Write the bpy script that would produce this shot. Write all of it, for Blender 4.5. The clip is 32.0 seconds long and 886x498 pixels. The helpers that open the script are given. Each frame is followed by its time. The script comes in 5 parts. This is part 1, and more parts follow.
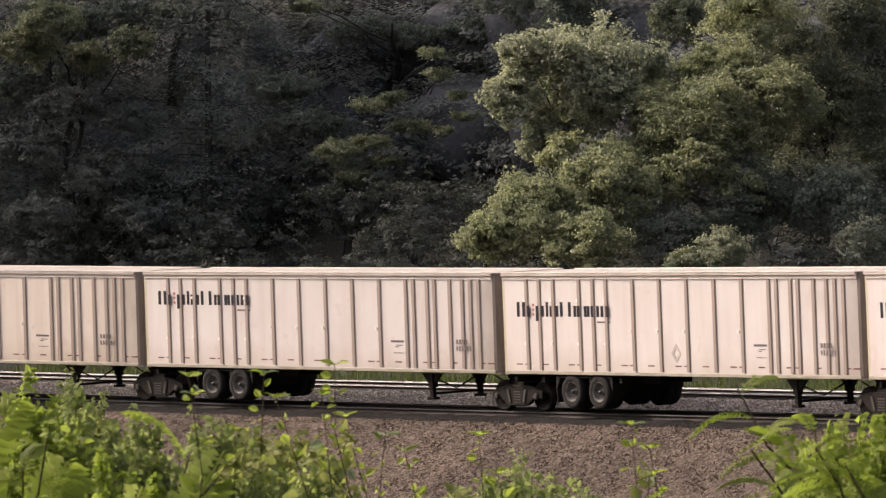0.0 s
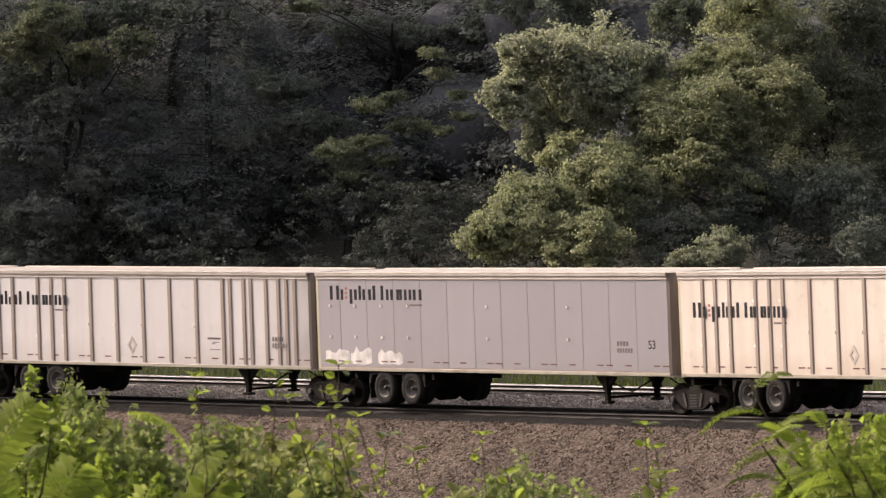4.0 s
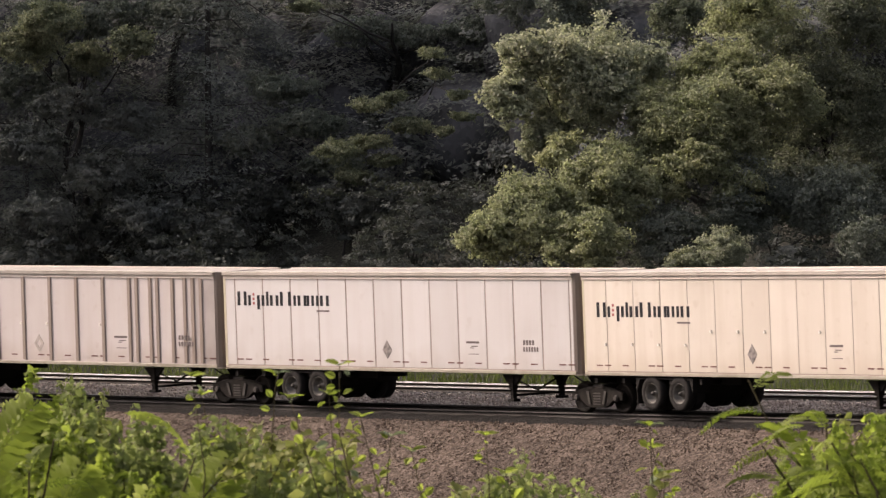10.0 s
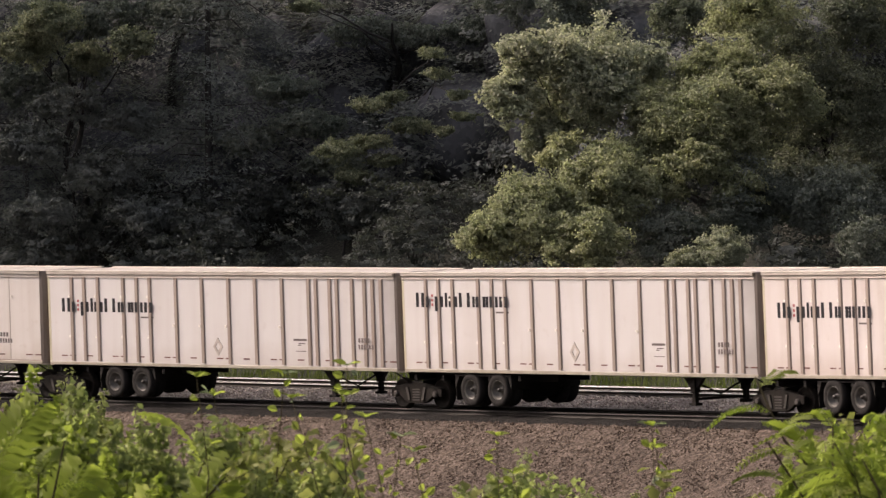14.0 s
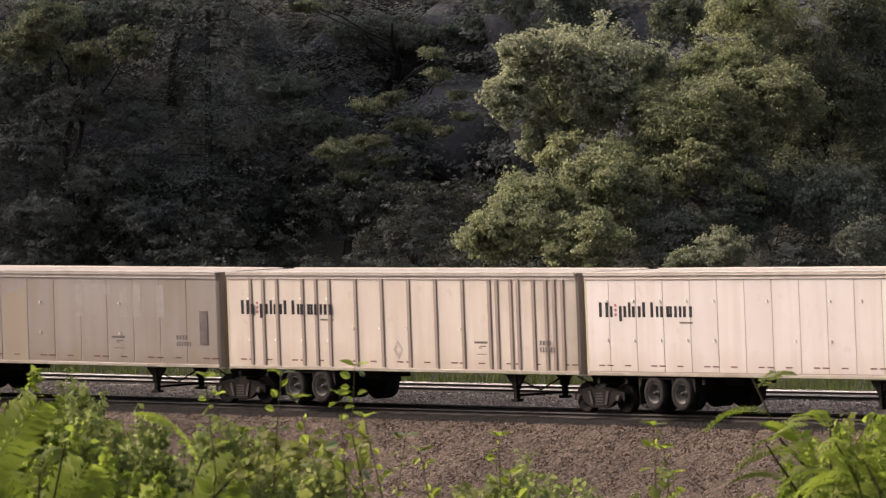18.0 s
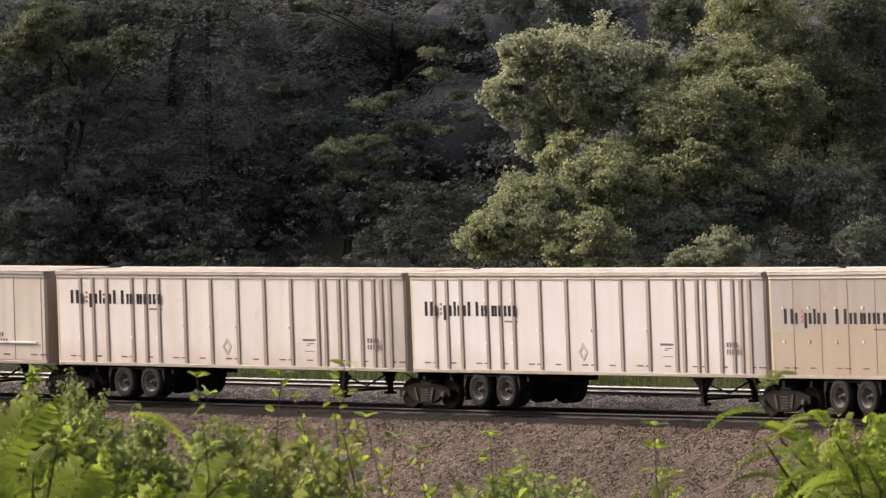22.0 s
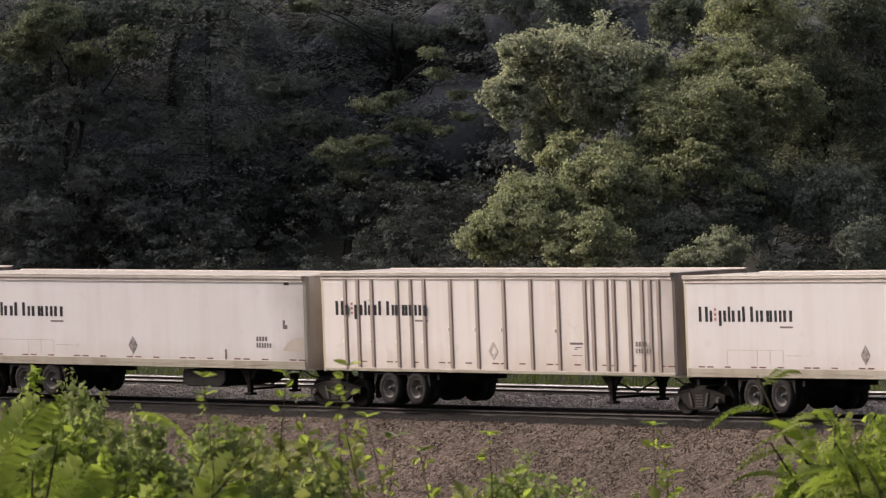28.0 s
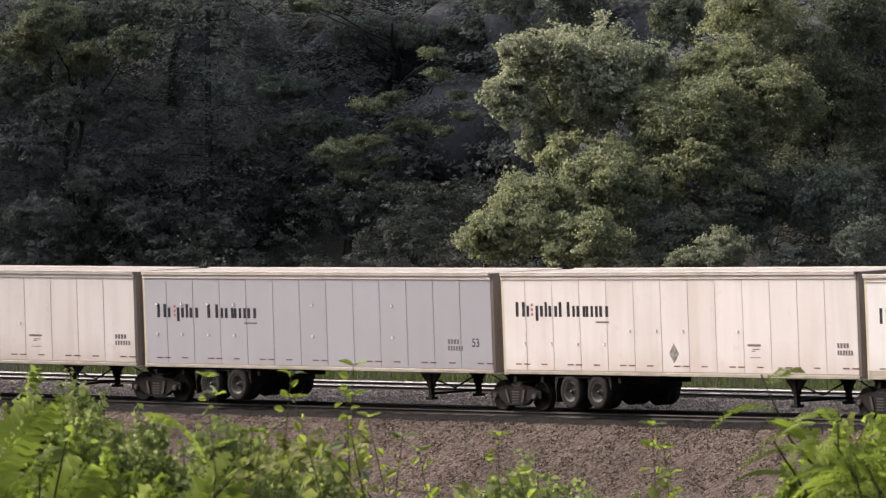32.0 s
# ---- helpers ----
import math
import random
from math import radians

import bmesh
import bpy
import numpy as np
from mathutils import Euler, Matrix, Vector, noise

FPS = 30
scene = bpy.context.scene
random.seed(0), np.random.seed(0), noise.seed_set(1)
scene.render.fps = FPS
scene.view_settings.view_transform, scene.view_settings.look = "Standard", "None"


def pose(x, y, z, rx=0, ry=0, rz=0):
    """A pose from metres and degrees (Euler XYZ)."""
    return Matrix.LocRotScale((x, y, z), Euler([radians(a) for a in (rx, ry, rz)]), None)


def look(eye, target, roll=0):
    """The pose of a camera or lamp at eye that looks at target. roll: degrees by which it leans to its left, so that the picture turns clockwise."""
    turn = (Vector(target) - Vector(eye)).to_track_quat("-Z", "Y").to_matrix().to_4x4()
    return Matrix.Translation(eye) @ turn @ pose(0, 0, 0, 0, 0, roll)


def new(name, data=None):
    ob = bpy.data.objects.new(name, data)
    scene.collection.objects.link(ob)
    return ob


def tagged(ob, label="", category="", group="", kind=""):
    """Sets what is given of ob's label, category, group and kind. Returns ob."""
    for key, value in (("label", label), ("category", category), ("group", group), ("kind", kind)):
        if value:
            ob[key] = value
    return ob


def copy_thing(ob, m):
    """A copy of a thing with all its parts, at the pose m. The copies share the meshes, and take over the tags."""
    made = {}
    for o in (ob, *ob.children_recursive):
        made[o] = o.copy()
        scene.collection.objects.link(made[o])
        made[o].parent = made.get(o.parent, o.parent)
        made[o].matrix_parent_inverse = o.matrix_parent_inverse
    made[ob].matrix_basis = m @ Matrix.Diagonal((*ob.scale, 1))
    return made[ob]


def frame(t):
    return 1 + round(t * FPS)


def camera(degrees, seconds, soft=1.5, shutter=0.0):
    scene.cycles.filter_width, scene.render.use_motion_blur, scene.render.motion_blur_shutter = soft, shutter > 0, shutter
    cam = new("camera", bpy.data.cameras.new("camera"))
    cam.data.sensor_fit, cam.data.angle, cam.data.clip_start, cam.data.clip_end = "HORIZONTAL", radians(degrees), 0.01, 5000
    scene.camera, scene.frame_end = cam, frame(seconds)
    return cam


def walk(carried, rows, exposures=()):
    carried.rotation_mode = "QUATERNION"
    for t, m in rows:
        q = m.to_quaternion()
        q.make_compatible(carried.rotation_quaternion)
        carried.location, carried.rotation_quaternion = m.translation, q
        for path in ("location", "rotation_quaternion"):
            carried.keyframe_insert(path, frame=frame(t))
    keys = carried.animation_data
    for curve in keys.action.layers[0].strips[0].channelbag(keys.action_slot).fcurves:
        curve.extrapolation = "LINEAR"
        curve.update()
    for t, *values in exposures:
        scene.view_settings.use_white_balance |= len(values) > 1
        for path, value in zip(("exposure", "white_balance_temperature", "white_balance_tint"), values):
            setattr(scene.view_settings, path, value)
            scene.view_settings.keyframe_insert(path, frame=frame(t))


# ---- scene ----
# A rail curve seen through a long lens: a freight train of road trailers on rail bogies
# passes from one side to the other in front of a wooded hillside.
cam = camera(7.377, 32.0, soft=1.3, shutter=0.08)
cam.data.dof.use_dof, cam.data.dof.focus_distance, cam.data.dof.aperture_fstop = True, 205.0, 26.0     # an 11 mm wide stop, focused on the train
EYE = Vector((0.0, 0.0, 6.47))
CAM_POSE = pose(EYE.x, EYE.y, EYE.z, 90 - 0.571, 0, 0)
walk(cam, [(0.0, CAM_POSE), (32.0, CAM_POSE)], exposures=[(0.0, 0.72, 6960, 19), (6.0, 0.71, 6960, 19), (9.0, 0.67, 7010, 20), (13.0, 0.63, 7010, 20), (15.0, 0.59, 7010, 20), (18.0, 0.56, 7010, 20), (19.2, 0.57, 7010, 20), (19.8, 0.75, 6960, 19), (22.0, 0.72, 6910, 17.5), (25.0, 0.54, 6810, 17.5), (29.0, 0.39, 6560, 16.5), (31.2, 0.4, 6410, 15.5), (31.8, 0.69, 6410, 15.5), (32.0, 0.69, 6410, 15.5)])

# ---- light ----
SUN_ELEV, SUN_AZ = radians(37), radians(-67)     # azimuth from +y, clockwise seen from above
sun_dir = Vector((math.sin(SUN_AZ) * math.cos(SUN_ELEV), math.cos(SUN_AZ) * math.cos(SUN_ELEV), math.sin(SUN_ELEV)))
world = bpy.data.worlds.new("world")
scene.world = world
world.use_nodes = True
wn = world.node_tree.nodes
sky = wn.new("ShaderNodeTexSky")
sky.sky_type = "NISHITA"
sky.sun_disc = False
sky.sun_elevation, sky.sun_rotation = SUN_ELEV, SUN_AZ
sky.dust_density = 6.0
wn["Background"].inputs[1].default_value = 0.15
haze = wn.new("ShaderNodeHueSaturation")
haze.inputs["Saturation"].default_value = 0.5
world.node_tree.links.new(sky.outputs[0], haze.inputs["Color"])
world.node_tree.links.new(haze.outputs[0], wn["Background"].inputs[0])
sun = new("sun", bpy.data.lights.new("sun", "SUN"))
sun.data.energy, sun.data.angle, sun.data.color = 2.05, radians(1.5), (1.0, 0.89, 0.77)
sun.matrix_world = look(sun_dir * 50, (0, 0, 0))


# ---- materials ----
def mat_base(name):
    m = bpy.data.materials.new(name)
    m.use_nodes = True
    return m, m.node_tree.nodes, m.node_tree.links, m.node_tree.nodes["Principled BSDF"]


def noise_node(nt, ln, scale, detail=4.0, coords="Object", stretch=None):
    tc = nt.new("ShaderNodeTexCoord")
    mp = nt.new("ShaderNodeMapping")
    ln.new(tc.outputs[coords], mp.inputs[0])
    if stretch:
        mp.inputs["Scale"].default_value = stretch
    n = nt.new("ShaderNodeTexNoise")
    n.inputs["Scale"].default_value, n.inputs["Detail"].default_value = scale, detail
    ln.new(mp.outputs[0], n.inputs["Vector"])
    return n


def ramp(nt, ln, src, stops):
    r = nt.new("ShaderNodeValToRGB")
    el = r.color_ramp.elements
    while len(el) < len(stops):
        el.new(0.5)
    for e, (p, c) in zip(el, stops):
        e.position, e.color = p, (*c, 1)
    ln.new(src, r.inputs[0])
    return r


def mix(nt, ln, fac, a, b, mode="MIX"):
    m = nt.new("ShaderNodeMix")
    m.data_type, m.blend_type = "RGBA", mode
    for sock, v in ((m.inputs[0], fac), (m.inputs[6], a), (m.inputs[7], b)):
        if hasattr(v, "links"):
            ln.new(v, sock)
        elif isinstance(v, tuple):
            sock.default_value = (*v, 1)
        else:
            sock.default_value = v
    return m.outputs[2]


def bump(nt, ln, bsdf, height, strength, dist):
    b = nt.new("ShaderNodeBump")
    b.inputs["Strength"].default_value, b.inputs["Distance"].default_value = strength, dist
    ln.new(height, b.inputs["Height"])
    ln.new(b.outputs[0], bsdf.inputs["Normal"])


def painted(name, col, dirt, amount=0.35, rough=0.45, metal=0.0):
    """Weathered paint: streaky dirt that runs down, blotches, light grain."""
    m, nt, ln, b = mat_base(name)
    streak = noise_node(nt, ln, 1.0, 5, stretch=(2.6, 2.6, 0.22))
    blot = noise_node(nt, ln, 0.45, 4)
    grain = noise_node(nt, ln, 14, 3)
    info = nt.new("ShaderNodeObjectInfo")
    r1 = ramp(nt, ln, streak.outputs[0], [(0.42, (0, 0, 0)), (0.72, (amount,) * 3)])
    r2 = ramp(nt, ln, blot.outputs[0], [(0.4, (0, 0, 0)), (0.75, (amount * 0.8,) * 3)])
    c = mix(nt, ln, r1.outputs[0], col, dirt)
    c = mix(nt, ln, r2.outputs[0], c, tuple(0.6 * d + 0.25 * k for d, k in zip(dirt, col)))
    r3 = ramp(nt, ln, info.outputs["Random"], [(0.0, (0.95, 0.95, 0.95)), (1.0, (1.0, 1.0, 1.0))])
    c = mix(nt, ln, 1.0, c, r3.outputs[0], "MULTIPLY")
    ln.new(c, b.inputs["Base Color"])
    b.inputs["Roughness"].default_value, b.inputs["Metallic"].default_value = rough, metal
    bump(nt, ln, b, grain.outputs[0], 0.08, 0.01)
    return m


def wall_paint(name, col, dirt, amount, low):
    """Trailer side: paint dirtier towards the sill, where road spray dries, sooty at the front end, with runs and patches."""
    m, nt, ln, b = mat_base(name)
    tc = nt.new("ShaderNodeTexCoord")
    info = nt.new("ShaderNodeObjectInfo")
    shift = nt.new("ShaderNodeVectorMath")
    shift.operation = "MULTIPLY_ADD"
    ln.new(info.outputs["Random"], shift.inputs[0])
    shift.inputs[1].default_value = (37.0, 11.0, 23.0)
    ln.new(tc.outputs["Object"], shift.inputs[2])

    def grain(scale, detail, stretch=(1, 1, 1)):
        mp = nt.new("ShaderNodeMapping")
        mp.inputs["Scale"].default_value = stretch
        ln.new(shift.outputs[0], mp.inputs[0])
        n = nt.new("ShaderNodeTexNoise")
        n.inputs["Scale"].default_value, n.inputs["Detail"].default_value = scale, detail
        ln.new(mp.outputs[0], n.inputs["Vector"])
        return n.outputs[0]

    def spread(axis, wob, k, lo, hi, a, c):
        """A ramp along an axis with a ragged edge."""
        add = nt.new("ShaderNodeMath")
        add.operation = "MULTIPLY_ADD"
        add.inputs[1].default_value = k
        ln.new(wob, add.inputs[0])
        ln.new(sep.outputs[axis], add.inputs[2])
        mr = nt.new("ShaderNodeMapRange")
        mr.inputs[1].default_value, mr.inputs[2].default_value = lo, hi
        mr.inputs[3].default_value, mr.inputs[4].default_value = a, c
        ln.new(add.outputs[0], mr.inputs[0])
        return mr.outputs[0]
    sep = nt.new("ShaderNodeSeparateXYZ")
    ln.new(tc.outputs["Object"], sep.inputs[0])
    spray = spread(2, grain(0.9, 6, (1, 1, 0.6)), 1.5, 1.6, 2.6, low, 0.0)
    soot = spread(0, grain(0.7, 4), 2.2, 15.3, 17.2, 0.0, 0.5)
    r1 = ramp(nt, ln, grain(1.0, 5, (2.2, 2.2, 0.2)), [(0.45, (0, 0, 0)), (0.75, (amount,) * 3)])
    r2 = ramp(nt, ln, grain(0.35, 4), [(0.42, (0, 0, 0)), (0.72, (amount,) * 3)])
    r4 = ramp(nt, ln, grain(2.4, 8), [(0.62, (0, 0, 0)), (0.72, (amount * 0.7,) * 3)])
    c = mix(nt, ln, r1.outputs[0], col, dirt)
    c = mix(nt, ln, r2.outputs[0], c, tuple(0.5 * d + 0.4 * k for d, k in zip(dirt, col)))
    c = mix(nt, ln, r4.outputs[0], c, dirt)
    c = mix(nt, ln, spray, c, dirt)
    c = mix(nt, ln, soot, c, tuple(0.35 * d for d in dirt))
    r3 = ramp(nt, ln, info.outputs["Random"], [(0.0, (0.92, 0.92, 0.92)), (1.0, (1.0, 1.0, 1.0))])
    c = mix(nt, ln, 1.0, c, r3.outputs[0], "MULTIPLY")
    ln.new(c, b.inputs["Base Color"])
    b.inputs["Roughness"].default_value = 0.42
    bump(nt, ln, b, grain(1.3, 3), 0.3, 0.02)
    return m


def leafy(name, lo, hi, trans, rough=0.6):
    """Leaves: a tint for every leaf, part of the light let through."""
    m, nt, ln, b = mat_base(name)
    g = nt.new("ShaderNodeNewGeometry")
    patch = noise_node(nt, ln, 0.5, 3)
    mid = tuple((a + c) / 2 for a, c in zip(lo, hi))
    r = ramp(nt, ln, g.outputs["Random Per Island"], [(0.0, lo), (0.5, mid), (1.0, hi)])
    r2 = ramp(nt, ln, patch.outputs[0], [(0.3, (0.68, 0.72, 0.68)), (0.7, (1.1, 1.06, 0.96))])
    c = mix(nt, ln, 1.0, r.outputs[0], r2.outputs[0], "MULTIPLY")
    ln.new(c, b.inputs["Base Color"])
    b.inputs["Roughness"].default_value = rough
    b.inputs["Specular IOR Level"].default_value = 0.2
    t = nt.new("ShaderNodeBsdfTranslucent")
    tcol = mix(nt, ln, 1.0, c, (1.12, 1.22, 0.92), "MULTIPLY")
    ln.new(tcol, t.inputs[0])
    ms = nt.new("ShaderNodeMixShader")
    ms.inputs[0].default_value = trans
    ln.new(b.outputs[0], ms.inputs[1])
    ln.new(t.outputs[0], ms.inputs[2])
    ln.new(ms.outputs[0], nt["Material Output"].inputs[0])
    return m


def stony(name, stops, scale, rough=0.9, bstr=0.6, bdist=0.04, island=False):
    m, nt, ln, b = mat_base(name)
    big = noise_node(nt, ln, 0.25, 4)
    if island:
        src = nt.new("ShaderNodeNewGeometry").outputs["Random Per Island"]
    else:
        v = nt.new("ShaderNodeTexVoronoi")
        v.inputs["Scale"].default_value = scale * 1.2
        tc = nt.new("ShaderNodeTexCoord")
        ln.new(tc.outputs["Object"], v.inputs["Vector"])
        sp = nt.new("ShaderNodeSeparateColor")
        ln.new(v.outputs["Color"], sp.inputs[0])
        src = sp.outputs[0]
        bump(nt, ln, b, v.outputs["Distance"], bstr, bdist)
    r = ramp(nt, ln, src, stops)
    r2 = ramp(nt, ln, big.outputs[0], [(0.3, (0.75, 0.74, 0.74)), (0.7, (1.1, 1.08, 1.06))])
    c = mix(nt, ln, 1.0, r.outputs[0], r2.outputs[0], "MULTIPLY")
    ln.new(c, b.inputs["Base Color"])
    b.inputs["Roughness"].default_value = rough
    b.inputs["Specular IOR Level"].default_value = 0.1
    return m


def plain(name, col, rough=0.6, metal=0.0, var=0.25, scale=3.0):
    m, nt, ln, b = mat_base(name)
    n = noise_node(nt, ln, scale, 5)
    r = ramp(nt, ln, n.outputs[0], [(0.3, tuple(c * (1 - var) for c in col)), (0.7, tuple(min(1, c * (1 + var)) for c in col))])
    ln.new(r.outputs[0], b.inputs["Base Color"])
    b.inputs["Roughness"].default_value, b.inputs["Metallic"].default_value = rough, metal
    b.inputs["Specular IOR Level"].default_value = 0.5 if rough < 0.65 else 0.15
    bump(nt, ln, b, n.outputs[0], 0.15, 0.01)
    return m


WALLS = {
    "white": wall_paint("white_wall", (0.67, 0.625, 0.59), (0.42, 0.33, 0.25), 0.30, 0.52),
    "clean": wall_paint("clean_white_wall", (0.63, 0.605, 0.595), (0.42, 0.35, 0.30), 0.22, 0.45),
    "pink": wall_paint("pinkish_white_wall", (0.65, 0.595, 0.575), (0.40, 0.30, 0.23), 0.28, 0.50),
    "cream": wall_paint("cream_wall", (0.66, 0.60, 0.525), (0.40, 0.315, 0.225), 0.30, 0.45),
    "yellowed": wall_paint("yellowed_white_wall", (0.66, 0.59, 0.515), (0.40, 0.305, 0.21), 0.36, 0.50),
    "grey": wall_paint("lilac_grey_wall", (0.315, 0.295, 0.31), (0.27, 0.245, 0.235), 0.20, 0.25),
    "bluegrey": wall_paint("cool_grey_wall", (0.36, 0.352, 0.372), (0.31, 0.29, 0.29), 0.2, 0.25),
    "brown": wall_paint("dirty_grey_brown_wall", (0.325, 0.291, 0.267), (0.25, 0.19, 0.13), 0.5, 0.8),
    "olive": wall_paint("stained_end_wall", (0.42, 0.36, 0.265), (0.22, 0.17, 0.11), 0.5, 0.4),
}
M_LIP = painted("roof_edge", (0.74, 0.69, 0.62), (0.42, 0.34, 0.26), 0.35, 0.35)
M_POST = painted("post_paint", (0.37, 0.30, 0.265), (0.19, 0.13, 0.09), 0.4)
M_RAILTRIM = painted("aluminium_trim", (0.46, 0.41, 0.365), (0.27, 0.21, 0.16), 0.4, 0.5)
M_SILL = painted("sill_trim", (0.37, 0.335, 0.27), (0.22, 0.18, 0.13), 0.5, 0.45)
M_ROOF = painted("roof_sheet", (0.46, 0.42, 0.385), (0.24, 0.19, 0.15), 0.5, 0.6)
M_CORNER = painted("corner_post_paint", (0.70, 0.67, 0.52), (0.26, 0.20, 0.09), 0.5)
M_NOSE = painted("nose_sheet", (0.21, 0.17, 0.145), (0.11, 0.075, 0.06), 0.7)
M_UNDER = plain("sooty_steel", (0.018, 0.016, 0.015), 0.8)
M_TYRE = plain("tyre_rubber", (0.020, 0.018, 0.017), 0.85, scale=8)
M_RIM = plain("dull_rim", (0.095, 0.088, 0.078), 0.55, 0.1, 0.4, 6)
M_HUB = plain("dark_hub", (0.034, 0.028, 0.024), 0.6, 0.2, 0.4, 6)
M_BOGIE = plain("rusty_cast_steel", (0.014, 0.011, 0.009), 0.75, 0.1, 0.5, 5)
M_LETTER = plain("black_lettering", (0.020, 0.019, 0.022), 0.8, 0, 0.3)
M_RED = plain("red_lettering", (0.30, 0.08, 0.08), 0.55)
M_FINE = plain("grey_small_print", (0.15, 0.125, 0.12), 0.8)
M_REFLECT = plain("dull_red_reflector", (0.13, 0.045, 0.035), 0.4)
M_MARK = plain("pale_marker_lamp", (0.80, 0.76, 0.70), 0.35)
M_PLACARD = plain("placard_plate", (0.42, 0.37, 0.33), 0.5, 0.2)
M_REPAIR = plain("scratched_line", (0.46, 0.41, 0.36), 0.6)
M_PLATE = plain("dark_placard", (0.20, 0.175, 0.165), 0.5, 0.1, 0.5, 9.0)
M_WHITE = plain("scraped_white", (0.56, 0.53, 0.51), 0.5, 0, 0.3)
M_GHOST = plain("faded_ghost_print", (0.325, 0.292, 0.268), 0.6, 0, 0.1)
M_DUST = painted("brown_road_dust", (0.325, 0.272, 0.205), (0.26, 0.20, 0.135), 0.35, 0.7)
# Track 1 heads: the shade under the train is in this dark colour.
M_RAILSHADE = plain("dull_shaded_railhead", (0.045, 0.04, 0.038), 0.6, 0.3, 0.2)
M_RAIL = plain("rail_steel", (0.022, 0.019, 0.017), 0.65, 0.3, 0.3)
# Track 2 heads: near white, the sun's glint put into the colour.
M_RAILGLINT = plain("polished_glint_railhead", (0.96, 0.95, 0.94), 0.4, 0.1, 0.03)
M_TIE = plain("creosoted_tie", (0.07, 0.055, 0.045), 0.9, 0, 0.4, 2)
M_BALLAST = stony("ballast_bed_stone", [(0.0, (0.050, 0.039, 0.032)), (0.5, (0.098, 0.077, 0.063)), (1.0, (0.165, 0.133, 0.112))], 11.0, 0.95, 0.9, 0.05)
# Near black: the train's shadow is put into this ballast's greasy colour.
M_GREASE_SHADE = stony("greasy_shaded_ballast", [(0.0, (0.006, 0.005, 0.005)), (0.6, (0.012, 0.011, 0.010)), (1.0, (0.024, 0.021, 0.020))], 11.0, 0.8, 0.9, 0.05)
# Cleaner stone, its colour raised to stand for sunlight between the tracks.
M_CLEAN_LIT = stony("clean_lit_ballast_bed", [(0.0, (0.18, 0.155, 0.135)), (0.5, (0.38, 0.33, 0.295)), (1.0, (0.56, 0.50, 0.45))], 11.0, 0.95, 0.9, 0.05)
M_STONE_TOP = stony("clean_lit_ballast_stone", [(0.0, (0.31, 0.265, 0.235)), (0.5, (0.52, 0.455, 0.41)), (1.0, (0.74, 0.67, 0.61))], 20.0, 0.95, island=True)
M_STONE = stony("ballast_stone", [(0.0, (0.050, 0.037, 0.030)), (0.5, (0.102, 0.078, 0.062)), (0.85, (0.170, 0.132, 0.108)), (1.0, (0.29, 0.245, 0.21))], 20.0, 0.95, island=True)
# Darker than real litter: the wood's shade is put into the colour.
M_SOIL = stony("shade_dark_soil", [(0.0, (0.020, 0.022, 0.020)), (0.5, (0.038, 0.040, 0.034)), (1.0, (0.062, 0.062, 0.052))], 13.0, 1.0, 0.5, 0.03)
M_BARK = plain("bark", (0.045, 0.043, 0.041), 0.95, 0, 0.4, 3)
M_TWIG = plain("twig", (0.06, 0.05, 0.025), 0.8, 0, 0.3, 6)
M_LEAF = {
    # Woodland tones, lit to deep, carry sunlight, shade and haze in the leaf colour.
    "lit": leafy("sunlit_tone_leaf", (0.178, 0.192, 0.128), (0.410, 0.420, 0.300), 0.44),
    "silver": leafy("pale_sunlit_leaf", (0.228, 0.240, 0.188), (0.49, 0.50, 0.41), 0.38),
    "olive": leafy("half_lit_tone_leaf", (0.130, 0.146, 0.110), (0.270, 0.290, 0.215), 0.36),
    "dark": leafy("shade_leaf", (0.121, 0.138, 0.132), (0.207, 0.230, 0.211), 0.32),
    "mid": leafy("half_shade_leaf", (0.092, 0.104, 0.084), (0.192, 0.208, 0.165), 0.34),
    "evergreen": leafy("shade_tone_needles", (0.127, 0.143, 0.150), (0.149, 0.168, 0.172), 0.3, 0.95),
    "low_shade": leafy("low_shade_leaf", (0.076, 0.084, 0.087), (0.099, 0.108, 0.109), 0.2, 0.9),
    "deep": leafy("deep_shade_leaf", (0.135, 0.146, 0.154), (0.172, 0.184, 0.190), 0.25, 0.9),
    "feather": leafy("feather_leaf", (0.180, 0.220, 0.089), (0.348, 0.385, 0.173), 0.58),
    "near": leafy("sapling_leaf", (0.170, 0.187, 0.060), (0.360, 0.369, 0.138), 0.5),
    "lime": leafy("locust_leaf", (0.155, 0.205, 0.038), (0.328, 0.389, 0.090), 0.58),
    "bush": leafy("bush_leaf", (0.143, 0.164, 0.048), (0.325, 0.341, 0.109), 0.48),
    "weed": leafy("weed_leaf", (0.138, 0.165, 0.065), (0.310, 0.330, 0.150), 0.42),
    "grass": leafy("grass_blade", (0.060, 0.085, 0.020), (0.140, 0.170, 0.050), 0.35),
}

# Canopy cores: shade between leaves and bluish haze are put into the colour.
M_CANOPY_SHADE = stony("shade_tone_foliage", [(0.0, (0.068, 0.073, 0.082)), (0.5, (0.088, 0.094, 0.104)), (1.0, (0.105, 0.112, 0.123))], 5.0, 0.95, 0.3, 0.05)

# ---- plan of the line ----
TURN, RADIUS, MID_Y, BEND = 0.89995, 183.154, 194.587, 32.0
CX, CY = -RADIUS * math.sin(TURN), MID_Y - RADIUS * math.cos(TURN)


